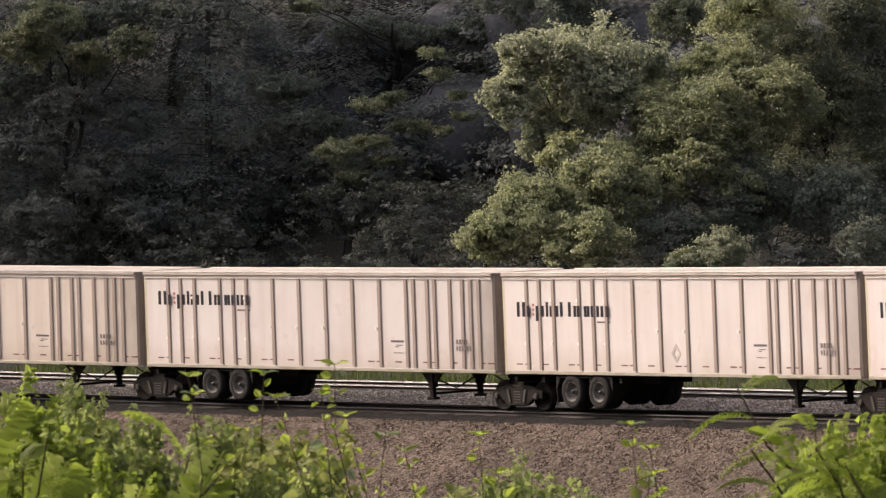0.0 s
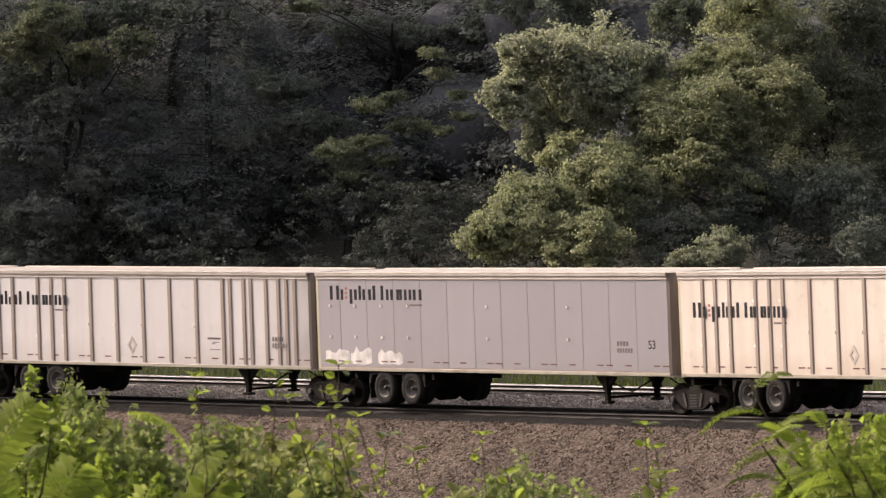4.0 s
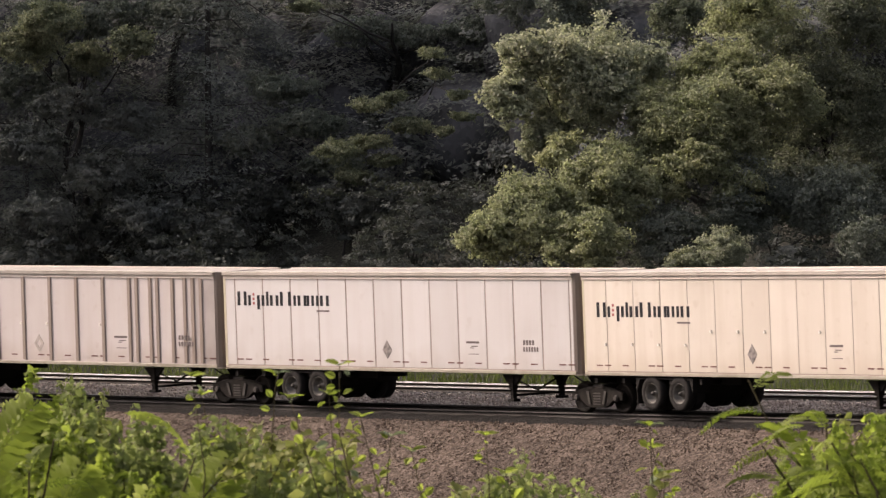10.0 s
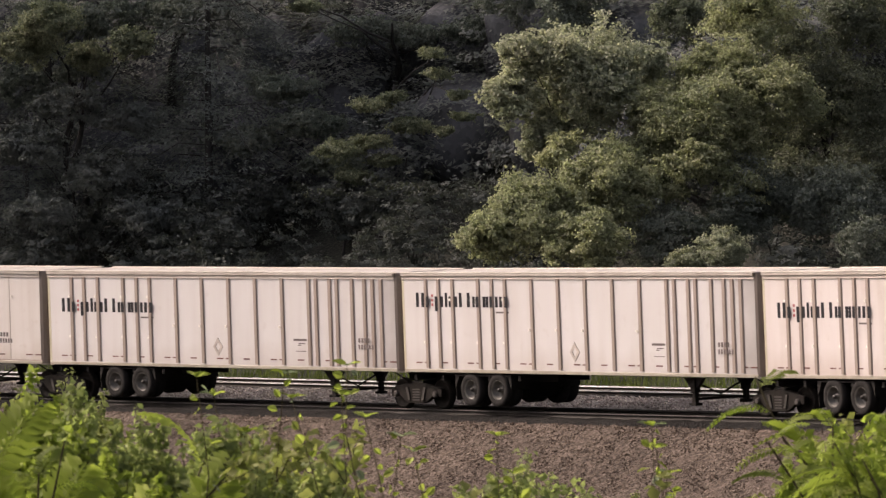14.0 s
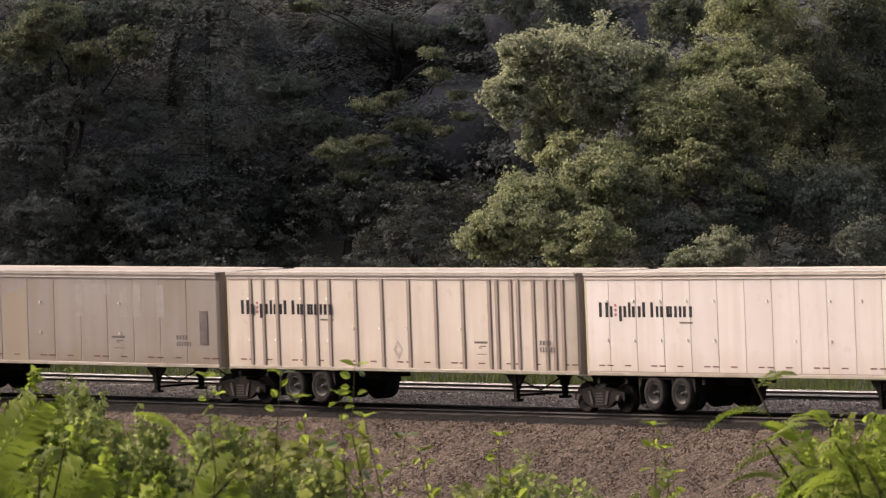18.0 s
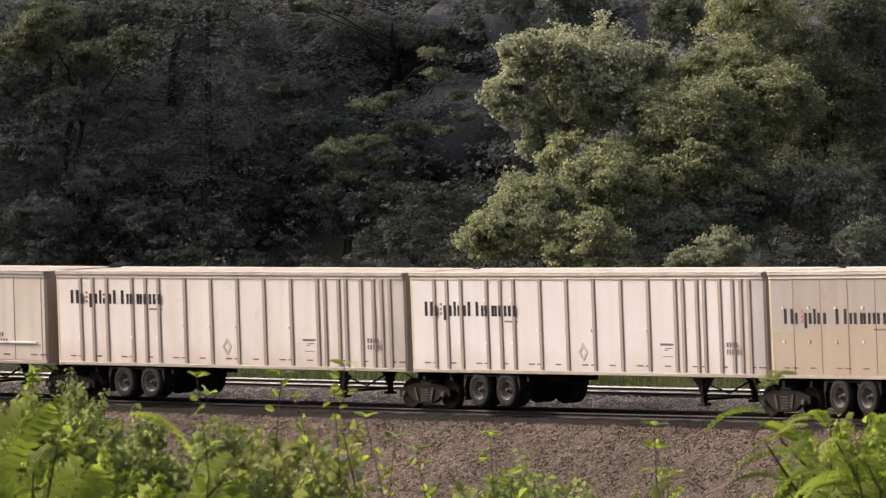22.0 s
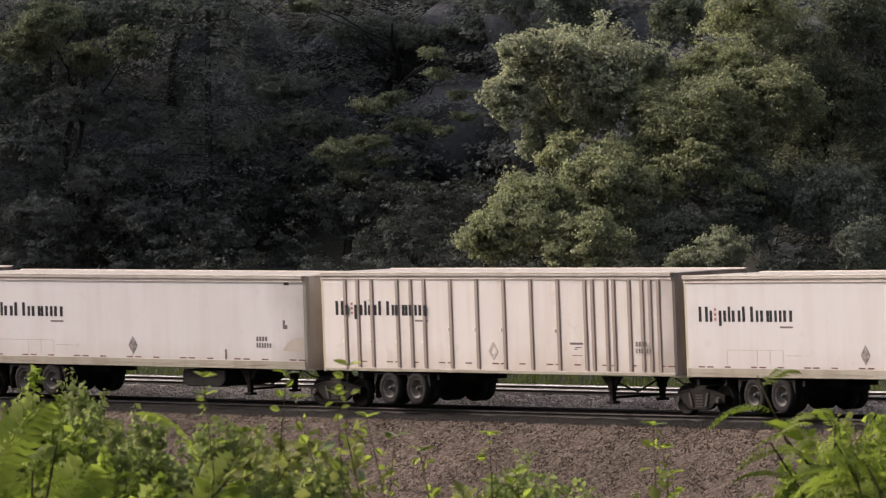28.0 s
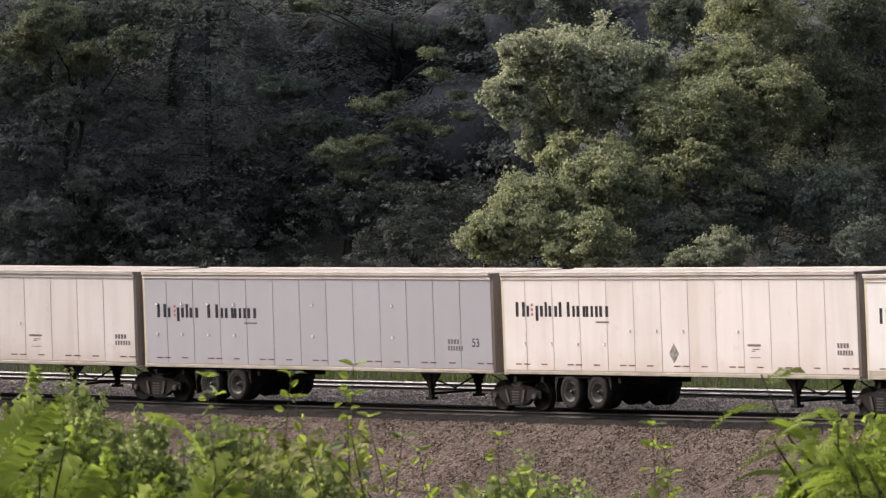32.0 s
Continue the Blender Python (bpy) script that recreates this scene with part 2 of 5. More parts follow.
def line_point(s, d):
    """Plan position s metres along the reference line, d metres outside it, and the heading there."""
    sc = max(-BEND, min(BEND, s))
    a = TURN + sc / RADIUS
    over = s - sc
    return (CX + (RADIUS + d) * math.sin(a) + over * math.cos(a), CY + (RADIUS + d) * math.cos(a) - over * math.sin(a), a)


def line_height(s):
    """The grade of the line, which stiffens slowly to one side."""
    sc = max(-24.0, min(24.0, s))
    return 0.01 * sc + 0.0001725 * sc * sc + (s - sc) * (0.01 + 0.000345 * sc)


def line_coords(x, y):
    """The inverse for arrays: s and d of plan positions."""
    a = np.arctan2(x - CX, y - CY)
    s, d = (a - TURN) * RADIUS, np.hypot(x - CX, y - CY) - RADIUS
    for sign in (-1, 1):
        ae = TURN + sign * BEND / RADIUS
        ex, ey = CX + RADIUS * math.sin(ae), CY + RADIUS * math.cos(ae)
        along = (x - ex) * math.cos(ae) - (y - ey) * math.sin(ae)
        out = (x - ex) * math.sin(ae) + (y - ey) * math.cos(ae)
        far = (sign * along > 0) & (out > -RADIUS)
        s, d = np.where(far, sign * BEND + along, s), np.where(far, out, d)
    return s, d


PROFILE = [(-60, -4.5), (-7.2, -4.5), (-0.5, -1.0), (0.5, -0.7), (3.0, -0.6), (7.6, -0.2), (8.6, 0.25), (10.5, 0.45), (14, 1.3), (22, 4.6), (80, 34.0), (300, 90.0), (2500, 160.0)]
KNOLL = [(0, 9.37), (8, 9.3), (30, 8.0), (60, 6.0), (110, 0.0), (5000, 0.0)]


def ground_height(x, y):
    s, d = line_coords(np.asarray(x, float), np.asarray(y, float))
    z = np.interp(d, *zip(*PROFILE)) + np.interp(np.hypot(x, y), *zip(*KNOLL))
    grade = np.interp(s, [-24, -12, 0, 12, 24, 424], [-0.141, -0.095, 0, 0.145, 0.339, 7.6])
    return z + grade * np.interp(d, [-40, -8, 10, 60], [0, 1, 1, 0])


# ---- mesh helpers ----
def finish(name, bm, material, bevel=0.0, smooth=False):
    if bevel:
        bmesh.ops.bevel(bm, geom=bm.edges[:], offset=bevel, segments=1, affect="EDGES", clamp_overlap=True)
    me = bpy.data.meshes.new(name)
    bm.to_mesh(me)
    bm.free()
    me.materials.append(material)
    if smooth:
        me.polygons.foreach_set("use_smooth", [True] * len(me.polygons))
    return me


def place(name, me, parent=None, m=None, label=""):
    ob = new(name, me)
    if parent:
        ob.parent = parent
    if m is not None:
        ob.matrix_basis = m
    return tagged(ob, label)


def part(name, bm, material, parent, label="", bevel=0.0, smooth=False):
    return place(name, finish(name, bm, material, bevel, smooth), parent, None, label)


def add_box(bm, x0, x1, y0, y1, z0, z1):
    r = bmesh.ops.create_cube(bm, size=1.0)
    for v in r["verts"]:
        v.co = Vector((x0 + (v.co.x + 0.5) * (x1 - x0), y0 + (v.co.y + 0.5) * (y1 - y0), z0 + (v.co.z + 0.5) * (z1 - z0)))
    return r["verts"]


def box(x0, x1, y0, y1, z0, z1):
    bm = bmesh.new()
    add_box(bm, x0, x1, y0, y1, z0, z1)
    return bm


def prism(outline, axis, lo, hi):
    """A solid from a closed outline of pairs, drawn out along x, y or z."""
    bm = bmesh.new()
    order = {"x": lambda p, h: (h, p[0], p[1]), "y": lambda p, h: (p[0], h, p[1]), "z": lambda p, h: (p[0], p[1], h)}[axis]
    a = [bm.verts.new(order(p, lo)) for p in outline]
    b = [bm.verts.new(order(p, hi)) for p in outline]
    n = len(outline)
    bm.faces.new(a)
    bm.faces.new(b[::-1])
    for i in range(n):
        bm.faces.new((a[i], b[i], b[(i + 1) % n], a[(i + 1) % n]))
    bmesh.ops.recalc_face_normals(bm, faces=bm.faces[:])
    return bm


def lathe(profile, steps=28):
    """A turned solid round the y axis from (radius, y) pairs."""
    bm = bmesh.new()
    rings = []
    for k in range(steps):
        a = 2 * math.pi * k / steps
        rings.append([bm.verts.new((r * math.cos(a), y, r * math.sin(a))) for r, y in profile])
    for k in range(steps):
        p, q = rings[k], rings[(k + 1) % steps]
        for i in range(len(profile) - 1):
            bm.faces.new((p[i], p[i + 1], q[i + 1], q[i]))
    bmesh.ops.remove_doubles(bm, verts=bm.verts[:], dist=1e-5)
    bmesh.ops.recalc_face_normals(bm, faces=bm.faces[:])
    return bm


def tube(points, radii, sides=6):
    """A tapering limb along points."""
    bm = bmesh.new()
    rings = []
    for i, p in enumerate(points):
        t = (Vector(points[min(i + 1, len(points) - 1)]) - Vector(points[max(i - 1, 0)])).normalized()
        u = t.orthogonal().normalized()
        w = t.cross(u)
        rings.append([bm.verts.new(Vector(p) + (u * math.cos(a) + w * math.sin(a)) * radii[i]) for a in (2 * math.pi * k / sides for k in range(sides))])
    for p, q in zip(rings, rings[1:]):
        for k in range(sides):
            bm.faces.new((p[k], p[(k + 1) % sides], q[(k + 1) % sides], q[k]))
    bm.faces.new(rings[0][::-1])
    bm.faces.new(rings[-1])
    return bm


def arrays_mesh(name, verts, faces, material):
    me = bpy.data.meshes.new(name)
    me.vertices.add(len(verts))
    me.vertices.foreach_set("co", np.asarray(verts, dtype=np.float32).ravel())
    faces = np.asarray(faces, dtype=np.int32)
    n, k = faces.shape
    me.loops.add(n * k)
    me.loops.foreach_set("vertex_index", faces.ravel())
    me.polygons.add(n)
    me.polygons.foreach_set("loop_start", np.arange(0, n * k, k, dtype=np.int32))
    me.polygons.foreach_set("loop_total", np.full(n, k, dtype=np.int32))
    me.update(calc_edges=True)
    me.materials.append(material)
    return me


def leaves_mesh(name, pos, out, size, material, rng, long=1.5, spread=0.8):
    """Many folded leaves at pos, turned roughly to out, as one mesh."""
    n = len(pos)
    nrm = out + rng.normal(0, spread, (n, 3))
    nrm /= np.linalg.norm(nrm, axis=1)[:, None] + 1e-9
    t = np.cross(nrm, rng.normal(0, 1, (n, 3)))
    t /= np.linalg.norm(t, axis=1)[:, None] + 1e-9
    b = np.cross(nrm, t)
    sz = (size * rng.uniform(0.6, 1.35, n))[:, None]
    p0 = pos - t * sz * long * 0.5
    p2 = pos + t * sz * long * 0.5 - nrm * sz * 0.12
    p1 = pos + b * sz * 0.5 + nrm * sz * 0.16
    p3 = pos - b * sz * 0.5 + nrm * sz * 0.16
    verts = np.stack([p0, p1, p2, p3], 1).reshape(-1, 3)
    base = np.arange(n)[:, None] * 4
    faces = np.concatenate([base + np.array([[0, 1, 2]]), base + np.array([[0, 2, 3]])], 1).reshape(-1, 3)
    return arrays_mesh(name, verts, faces, material)


# ---- ground ----
def ground_sheet():
    def steps(lo, hi, fine, reach):
        mid = list(np.arange(lo, hi + 0.01, fine))
        up, down, k = [hi], [lo], fine
        while up[-1] < reach:
            k *= 1.25
            up.append(up[-1] + k)
            down.append(down[-1] - k)
        return np.array(down[:0:-1] + mid + up[1:])
    xs, ys = steps(-50, 45, 1.25, 3200), steps(20, 262, 1.5, 3200)
    gx, gy = np.meshgrid(xs, ys, indexing="ij")
    z = ground_height(gx, gy)
    rng = np.random.default_rng(3)
    z = z + rng.normal(0, 0.04, z.shape)
    nx, ny = gx.shape
    verts = np.stack([gx, gy, z], -1).reshape(-1, 3)
    i = np.arange(nx - 1)[:, None] * ny + np.arange(ny - 1)[None]
    faces = np.stack([i, i + ny, i + ny + 1, i + 1], -1).reshape(-1, 4)
    me = arrays_mesh("ground", verts, faces, M_SOIL)
    me.polygons.foreach_set("use_smooth", [True] * len(me.polygons))
    tagged(new("ground", me), "earth and leaf litter of the wooded slope, its shade in the colour", "ground", kind="structure")


BED = [(-7.6, -4.75), (-4.0, -2.50), (-0.85, -0.54), (-0.42, -0.34), (-0.1, -0.22), (0.2, -0.19), (0.5, -0.19), (2.65, -0.13), (3.1, -0.05), (3.9, 0.18), (4.3, 0.27), (6.9, 0.33), (7.4, 0.25), (8.9, 0.10)]


def bed_height(d):
    return float(np.interp(d, *zip(*BED)))


def ballast():
    rng = np.random.default_rng(5)
    ss = list(np.arange(-430, -40, 8.0)) + list(np.arange(-40, 40, 0.35)) + list(np.arange(40, 431, 8.0))
    ds = sorted(set([round(x, 2) for x in np.arange(-7.6, 8.9, 0.3)] + [d for d, _ in BED]))
    verts = [(*line_point(s, d)[:2], line_height(s) + bed_height(d) + rng.normal(0, 0.018)) for s in ss for d in ds]
    nd = len(ds)
    faces = [(i * nd + j, (i + 1) * nd + j, (i + 1) * nd + j + 1, i * nd + j + 1) for i in range(len(ss) - 1) for j in range(nd - 1)]
    me = arrays_mesh("ballast_bed", verts, np.array(faces)[:, ::-1], M_BALLAST)
    me.materials.append(M_GREASE_SHADE)
    me.materials.append(M_CLEAN_LIT)
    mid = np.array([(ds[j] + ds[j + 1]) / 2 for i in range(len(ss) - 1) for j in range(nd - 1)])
    # the strip along the near rails takes the stone with the shadow painted in
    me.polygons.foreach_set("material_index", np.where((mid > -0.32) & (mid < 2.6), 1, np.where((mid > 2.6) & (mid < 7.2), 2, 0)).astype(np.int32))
    tagged(new("ballast_bed", me), "brownish grey crushed stone bed and its steep shoulder", "ballast", kind="structure")
    # loose stones lying on it
    n = 46000
    s = rng.uniform(-26, 26, n)
    d = np.where(rng.random(n) < 0.78, rng.uniform(-5.2, -0.36, n), rng.uniform(2.5, 4.4, n))
    base = np.array([(1, 0, 0), (-1, 0, 0), (0, 1, 0), (0, -1, 0), (0, 0, 1), (0, 0, -1)], float)
    tris = np.array([(0, 2, 4), (2, 1, 4), (1, 3, 4), (3, 0, 4), (2, 0, 5), (1, 2, 5), (3, 1, 5), (0, 3, 5)])
    size = np.where(d > 0.6, rng.uniform(0.028, 0.058, n), rng.uniform(0.015, 0.034, n))
    pts = np.array([(*line_point(a, b)[:2], line_height(a) + bed_height(b)) for a, b in zip(s, d)])
    pts[:, 2] += size * 0.3
    q = rng.normal(0, 1, (n, 3, 3))
    q, _ = np.linalg.qr(q)
    shape = base[None] * rng.uniform(0.6, 1.3, (n, 6, 1))
    verts = np.einsum("nij,nkj->nki", q, shape) * size[:, None, None] + pts[:, None]
    for top, mat, name, label in ((False, M_STONE, "shoulder_stones", "loose angular brown stones on the shoulder"), (True, M_STONE_TOP, "ballast_stones", "cleaner grey stones between the tracks, sunlight put into their colour")):
        pick = verts[(d > 0.6) == top]
        faces = (np.arange(len(pick))[:, None, None] * 6 + tris[None]).reshape(-1, 3)
        tagged(new(name, arrays_mesh(name, pick.reshape(-1, 3), faces, mat)), label, "gravel", kind="stuff")


RAIL_SECTION = [(-0.075, 0.0), (-0.075, 0.012), (-0.012, 0.035), (-0.012, 0.125), (-0.036, 0.135), (-0.036, 0.168), (0.036, 0.168), (0.036, 0.135), (0.012, 0.125), (0.012, 0.035), (0.075, 0.012), (0.075, 0.0)]


def sweep(section, d0, z0, ss, material, name, parent):
    n = len(section)
    verts = []
    for s in ss:
        for a, h in section:
            x, y, _ = line_point(s, d0 + a)
            verts.append((x, y, line_height(s) + z0 + h))
    faces = [(i * n + j, i * n + (j + 1) % n, (i + 1) * n + (j + 1) % n, (i + 1) * n + j) for i in range(len(ss) - 1) for j in range(n)]
    return place(name, arrays_mesh(name, verts, faces, material), parent)


def track(name, centre, z_near, z_far, head_glint, label):
    root = tagged(new(name), label, "railway track", kind="structure")
    ss = list(np.arange(-430, -44, 12.0)) + list(np.arange(-44, 44.1, 1.0)) + list(np.arange(56, 431, 12.0))
    for side, z in ((-0.7525, z_near), (0.7525, z_far)):
        r = sweep(RAIL_SECTION, centre + side, z - 0.172, ss, M_RAIL, "rail", root)
        # heads coloured for glint on one track, for shade on the other
        sweep([(-0.042, -0.040), (-0.038, -0.016), (-0.028, 0.0), (-0.016, 0.006), (0.016, 0.006), (0.028, 0.0), (0.038, -0.016), (0.042, -0.040)], centre + side, z - 0.006, ss, M_RAILGLINT if head_glint else M_RAILSHADE, "railhead", r)
    tilt = math.degrees(math.atan2(z_far - z_near, 1.505))
    me = finish("tie", box(-0.115, 0.115, -1.3, 1.3, -0.17, 0.0), M_TIE, 0.012)
    zc = (z_near + z_far) / 2 - 0.174
    for k in range(-70, 71):
        s = k * 0.53
        x, y, a = line_point(s, centre)
        place("tie", me, root, pose(x, y, line_height(s) + zc, tilt, 0, -math.degrees(a)))
    far = bmesh.new()
    for k in list(range(-800, -70, 1)) + list(range(71, 801)):
        s = k * 0.53
        x, y, a = line_point(s, centre)
        m = pose(x, y, line_height(s) + zc, tilt, 0, -math.degrees(a))
        bmesh.ops.create_cube(far, size=1.0, matrix=m @ pose(0, 0, -0.085) @ Matrix.Diagonal((0.23, 2.6, 0.17, 1)))
    tagged(part("tie_row", far, M_TIE, root), kind="stuff")


ground_sheet()
ballast()
track("track_1", 1.48, -0.035, 0.035, False, "dark steel rails on creosoted ties in stone ballast")
track("track_2", 5.62, 0.46, 0.53, True, "worn rails with the glint in their colour, on ties on the raised second bed")

# ---- the train ----
PITCH = 16.35
CACHE = {}


def shared(key, make):
    """One mesh for alike parts."""
    if key not in CACHE:
        CACHE[key] = make()
    return CACHE[key]


def fixed(name, key, maker, material, parent, m=None, label="", bevel=0.0, smooth=False):
    me = shared((name, key, material.name), lambda: finish(name, maker(), material, bevel, smooth))
    return place(name, me, parent, m, label)


NEAR = -1.295
RIBS = {
    "a": [1.08, 1.65, 2.29, 3.46, 4.08, 4.68, 5.88, 7.08, 8.30, 9.53, 10.76, 11.98, 12.32, 12.95, 13.28, 13.98, 14.55, 14.92, 15.30],
    "b": [0.93, 1.45, 1.94, 2.66, 3.78, 4.34, 4.93, 6.10, 7.31, 8.52, 9.78, 11.04, 12.27, 12.52, 13.11, 13.44, 14.16, 14.77, 15.13, 15.50],
}


def along(x):
    """Places along the side were taken on the bend; the side itself is straight."""
    return x + 1.26 * x * (16.1 - x) / 366.0


GLYPHS = [(0.0, 0.098, 0, 1), (0.104, 0.053, 0, 0.74), (0.213, 0.078, -0.28, 0.74), (0.308, 0.032, 0, 1), (0.352, 0.092, 0, 0.74),
          (0.462, 0.115, 0, 1), (0.592, 0.053, 0, 0.74), (0.650, 0.094, 0, 0.74), (0.748, 0.125, 0, 0.74), (0.890, 0.092, 0, 0.74)]


def company_mark(root, spaced, x0, posts, z):
    """The company mark, drawn as plain upright dark bars of its size; bars on a post stand on its face."""
    length, cap = (4.86, 0.40) if spaced else (4.42, 0.41)
    for i, (x, w, lo, hi) in enumerate(GLYPHS):
        if spaced:
            x = x * 0.91 + (0.075 if i > 4 else 0)
            w *= 0.91
        x, w = x0 + x * length, w * length
        n = 1 if w < 0.3 else 2 if w < 0.52 else 3
        bar = 0.115 if n == 1 else 0.13 if n == 2 else 0.115
        for k in range(n):
            a = x + (0.5 * (w - bar) if n == 1 else k * (w - bar) / (n - 1))
            foot = lo if k == 0 else 0.0
            lift = -0.035 if any(abs(a + bar / 2 - q) < 0.06 + bar / 2 for q in posts) else 0.0
            fixed("mark_bar", (bar, foot, hi, cap), lambda: box(0, bar, NEAR - 0.006, NEAR - 0.001, foot * cap, hi * cap), M_LETTER, root, pose(a, lift, z))
    for k in (0.03, 0.16, 0.29):
        fixed("red_dot", "d", lambda: small_print([(0.0, 0.0, 0.095, 0.075)]), M_RED, root, pose(x0 + 0.165 * length, 0, z + k))
    fixed("service_line", spaced, lambda: small_print([(0, -0.17, 0.6, 0.05)]), M_FINE, root, pose(x0 + length * 0.85, 0, z))


def small_print(rows):
    bm = bmesh.new()
    for x, z, w, h in rows:
        add_box(bm, x, x + w, NEAR - 0.006, NEAR - 0.001, z, z + h)
    return bm


def diamond(r_x, r_z):
    bm = bmesh.new()
    out = [(-r_x, 0), (0, -r_z), (r_x, 0), (0, r_z)]
    for y0, y1, k in ((NEAR - 0.010, NEAR - 0.001, 1.0),):
        a = [bm.verts.new((x * k, y0, z * k)) for x, z in out]
        b = [bm.verts.new((x * k, y1, z * k)) for x, z in out]
        bm.faces.new(a)
        bm.faces.new(b[::-1])
        for i in range(4):
            bm.faces.new((a[i], b[i], b[(i + 1) % 4], a[(i + 1) % 4]))
    bmesh.ops.recalc_face_normals(bm, faces=bm.faces[:])
    return bm


def diamond_ring(r_x, r_z, k):
    """An open placard holder: four slim bars in a diamond."""
    bm = bmesh.new()
    out = [Vector((-r_x, 0, 0)), Vector((0, 0, -r_z)), Vector((r_x, 0, 0)), Vector((0, 0, r_z))]
    for i in range(4):
        p, q = out[i], out[(i + 1) % 4]
        vs = []
        for y in (NEAR - 0.012, NEAR - 0.001):
            vs.append([bm.verts.new((v.x, y, v.z)) for v in (p, q, q * k, p * k)])
        a, b = vs
        bm.faces.new(a)
        bm.faces.new(b[::-1])
        for j in range(4):
            bm.faces.new((a[j], b[j], b[(j + 1) % 4], a[(j + 1) % 4]))
    bmesh.ops.recalc_face_normals(bm, faces=bm.faces[:])
    return bm


TYRE = [(0.273, -0.260), (0.309, -0.285), (0.400, -0.290), (0.455, -0.275), (0.478, -0.230), (0.480, -0.150), (0.475, -0.050), (0.400, 0.000), (0.475, 0.050), (0.480, 0.150), (0.478, 0.230), (0.455, 0.275), (0.400, 0.290), (0.273, 0.260), (0.273, -0.260)]
RIM = [(0.001, -0.200), (0.064, -0.200), (0.077, -0.130), (0.146, -0.100), (0.200, -0.130), (0.246, -0.230), (0.287, -0.290), (0.273, -0.240), (0.228, 0.000), (0.001, 0.000)]
HUBCAP = [(0.001, -0.270), (0.046, -0.265), (0.064, -0.200), (0.064, -0.190), (0.001, -0.190)]


def road_wheel(trailer, x, side):
    turn = 0 if side < 0 else 180
    w = fixed("tyre", "t", lambda: lathe(TYRE), M_TYRE, trailer, pose(x, side * 0.99, 0.60, 0, 0, turn), smooth=True)
    fixed("rim", "r", lambda: lathe(RIM, 24), M_RIM, w, smooth=True)
    fixed("hub", "h", lambda: lathe(HUBCAP, 12), M_HUB, w, smooth=True)


def running_gear(trailer, plain_kind):
    def frame_rails():
        bm = bmesh.new()
        for y in (-0.55, 0.42):
            add_box(bm, 0.1, 6.2, y, y + 0.13, 0.82, 1.02)
        for x in (0.3, 1.6, 3.8, 5.2):
            add_box(bm, x, x + 0.12, -1.2, 1.2, 0.86, 1.0)
        return bm
    fixed("subframe", "s", frame_rails, M_UNDER, trailer)

    def slider():
        pts = [(2.7, 0.95), (2.55, 0.6), (2.75, 0.36), (4.5, 0.34), (4.75, 0.55), (4.7, 0.95)]
        return prism(pts, "y", -0.68, 0.68)
    fixed("suspension", "b", slider, M_UNDER, trailer, label="sooty black suspension between the wheels", bevel=0.03)
    for y in (-1.2, 0.65):
        fixed("mud_flap", y, lambda: box(2.28, 2.30, y, y + 0.55, 0.30, 0.95), M_UNDER, trailer)

    def guard():
        return prism([(2.28, 1.02), (2.28, 0.62), (2.45, 0.98), (4.75, 0.98), (4.9, 0.62), (4.9, 1.02)], "y", -1.22, 1.22)
    fixed("wheel_guard", "g", guard, M_UNDER, trailer)
    for x in (3.05, 4.32):
        fixed("axle", "a", lambda: prism([(0.07 * math.cos(k * 0.785), 0.07 * math.sin(k * 0.785)) for k in range(8)], "y", -0.95, 0.95), M_UNDER, trailer, pose(x, 0, 0.60))
        road_wheel(trailer, x, -1)
        road_wheel(trailer, x, 1)

    lx = 13.0 if plain_kind else 12.72

    def leg():
        bm = bmesh.new()
        add_box(bm, -0.07, 0.07, -0.07, 0.07, 0.34, 0.8)
        add_box(bm, -0.10, 0.10, -0.10, 0.10, 0.62, 1.02)
        add_box(bm, -0.15, 0.15, -0.12, 0.12, 0.27, 0.345)
        return bm

    def gusset():
        return prism([(-0.42, 1.02), (-0.14, 0.74), (0.14, 0.74), (0.42, 1.02)], "y", -0.05, 0.05)
    for y in (-0.88, 0.88):
        g = fixed("landing_leg", "l", leg, M_BOGIE, trailer, pose(lx, y, 0), "rusty landing leg with a flat foot", bevel=0.01)
        fixed("gusset", "g", gusset, M_UNDER, g)
    bars = lambda: tube([(0, -0.86, 0.44), (0, 0.86, 0.44)], [0.035, 0.035], 6)
    fixed("cross_bar", "c", bars, M_BOGIE, trailer, pose(lx, 0, 0))
    dia = lambda: tube([(0, -0.86, 0.9), (0, 0.0, 0.55), (0, 0.86, 0.9)], [0.025, 0.025, 0.025], 6)
    fixed("brace", "d", dia, M_UNDER, trailer, pose(lx, 0, 0))
    fixed("coupler_plate", "k", lambda: prism([(15.3, 1.02), (15.5, 0.80), (16.3, 0.78), (16.32, 0.9), (16.2, 1.02)], "y", -0.35, 0.35), M_UNDER, trailer)
    fixed("air_hose", "h", lambda: tube([(15.2, -0.7, 1.0), (15.6, -0.75, 0.86), (16.1, -0.7, 0.80), (16.5, -0.6, 0.88)], [0.022] * 4, 5), M_UNDER, trailer)
    if plain_kind:
        fixed("tool_box", "t", lambda: prism([(10.3, 1.0), (10.25, 0.62), (10.5, 0.5), (12.0, 0.5), (12.2, 0.66), (12.2, 1.0)], "y", -1.15, 1.15), M_UNDER, trailer, label="black underslung box", bevel=0.03)


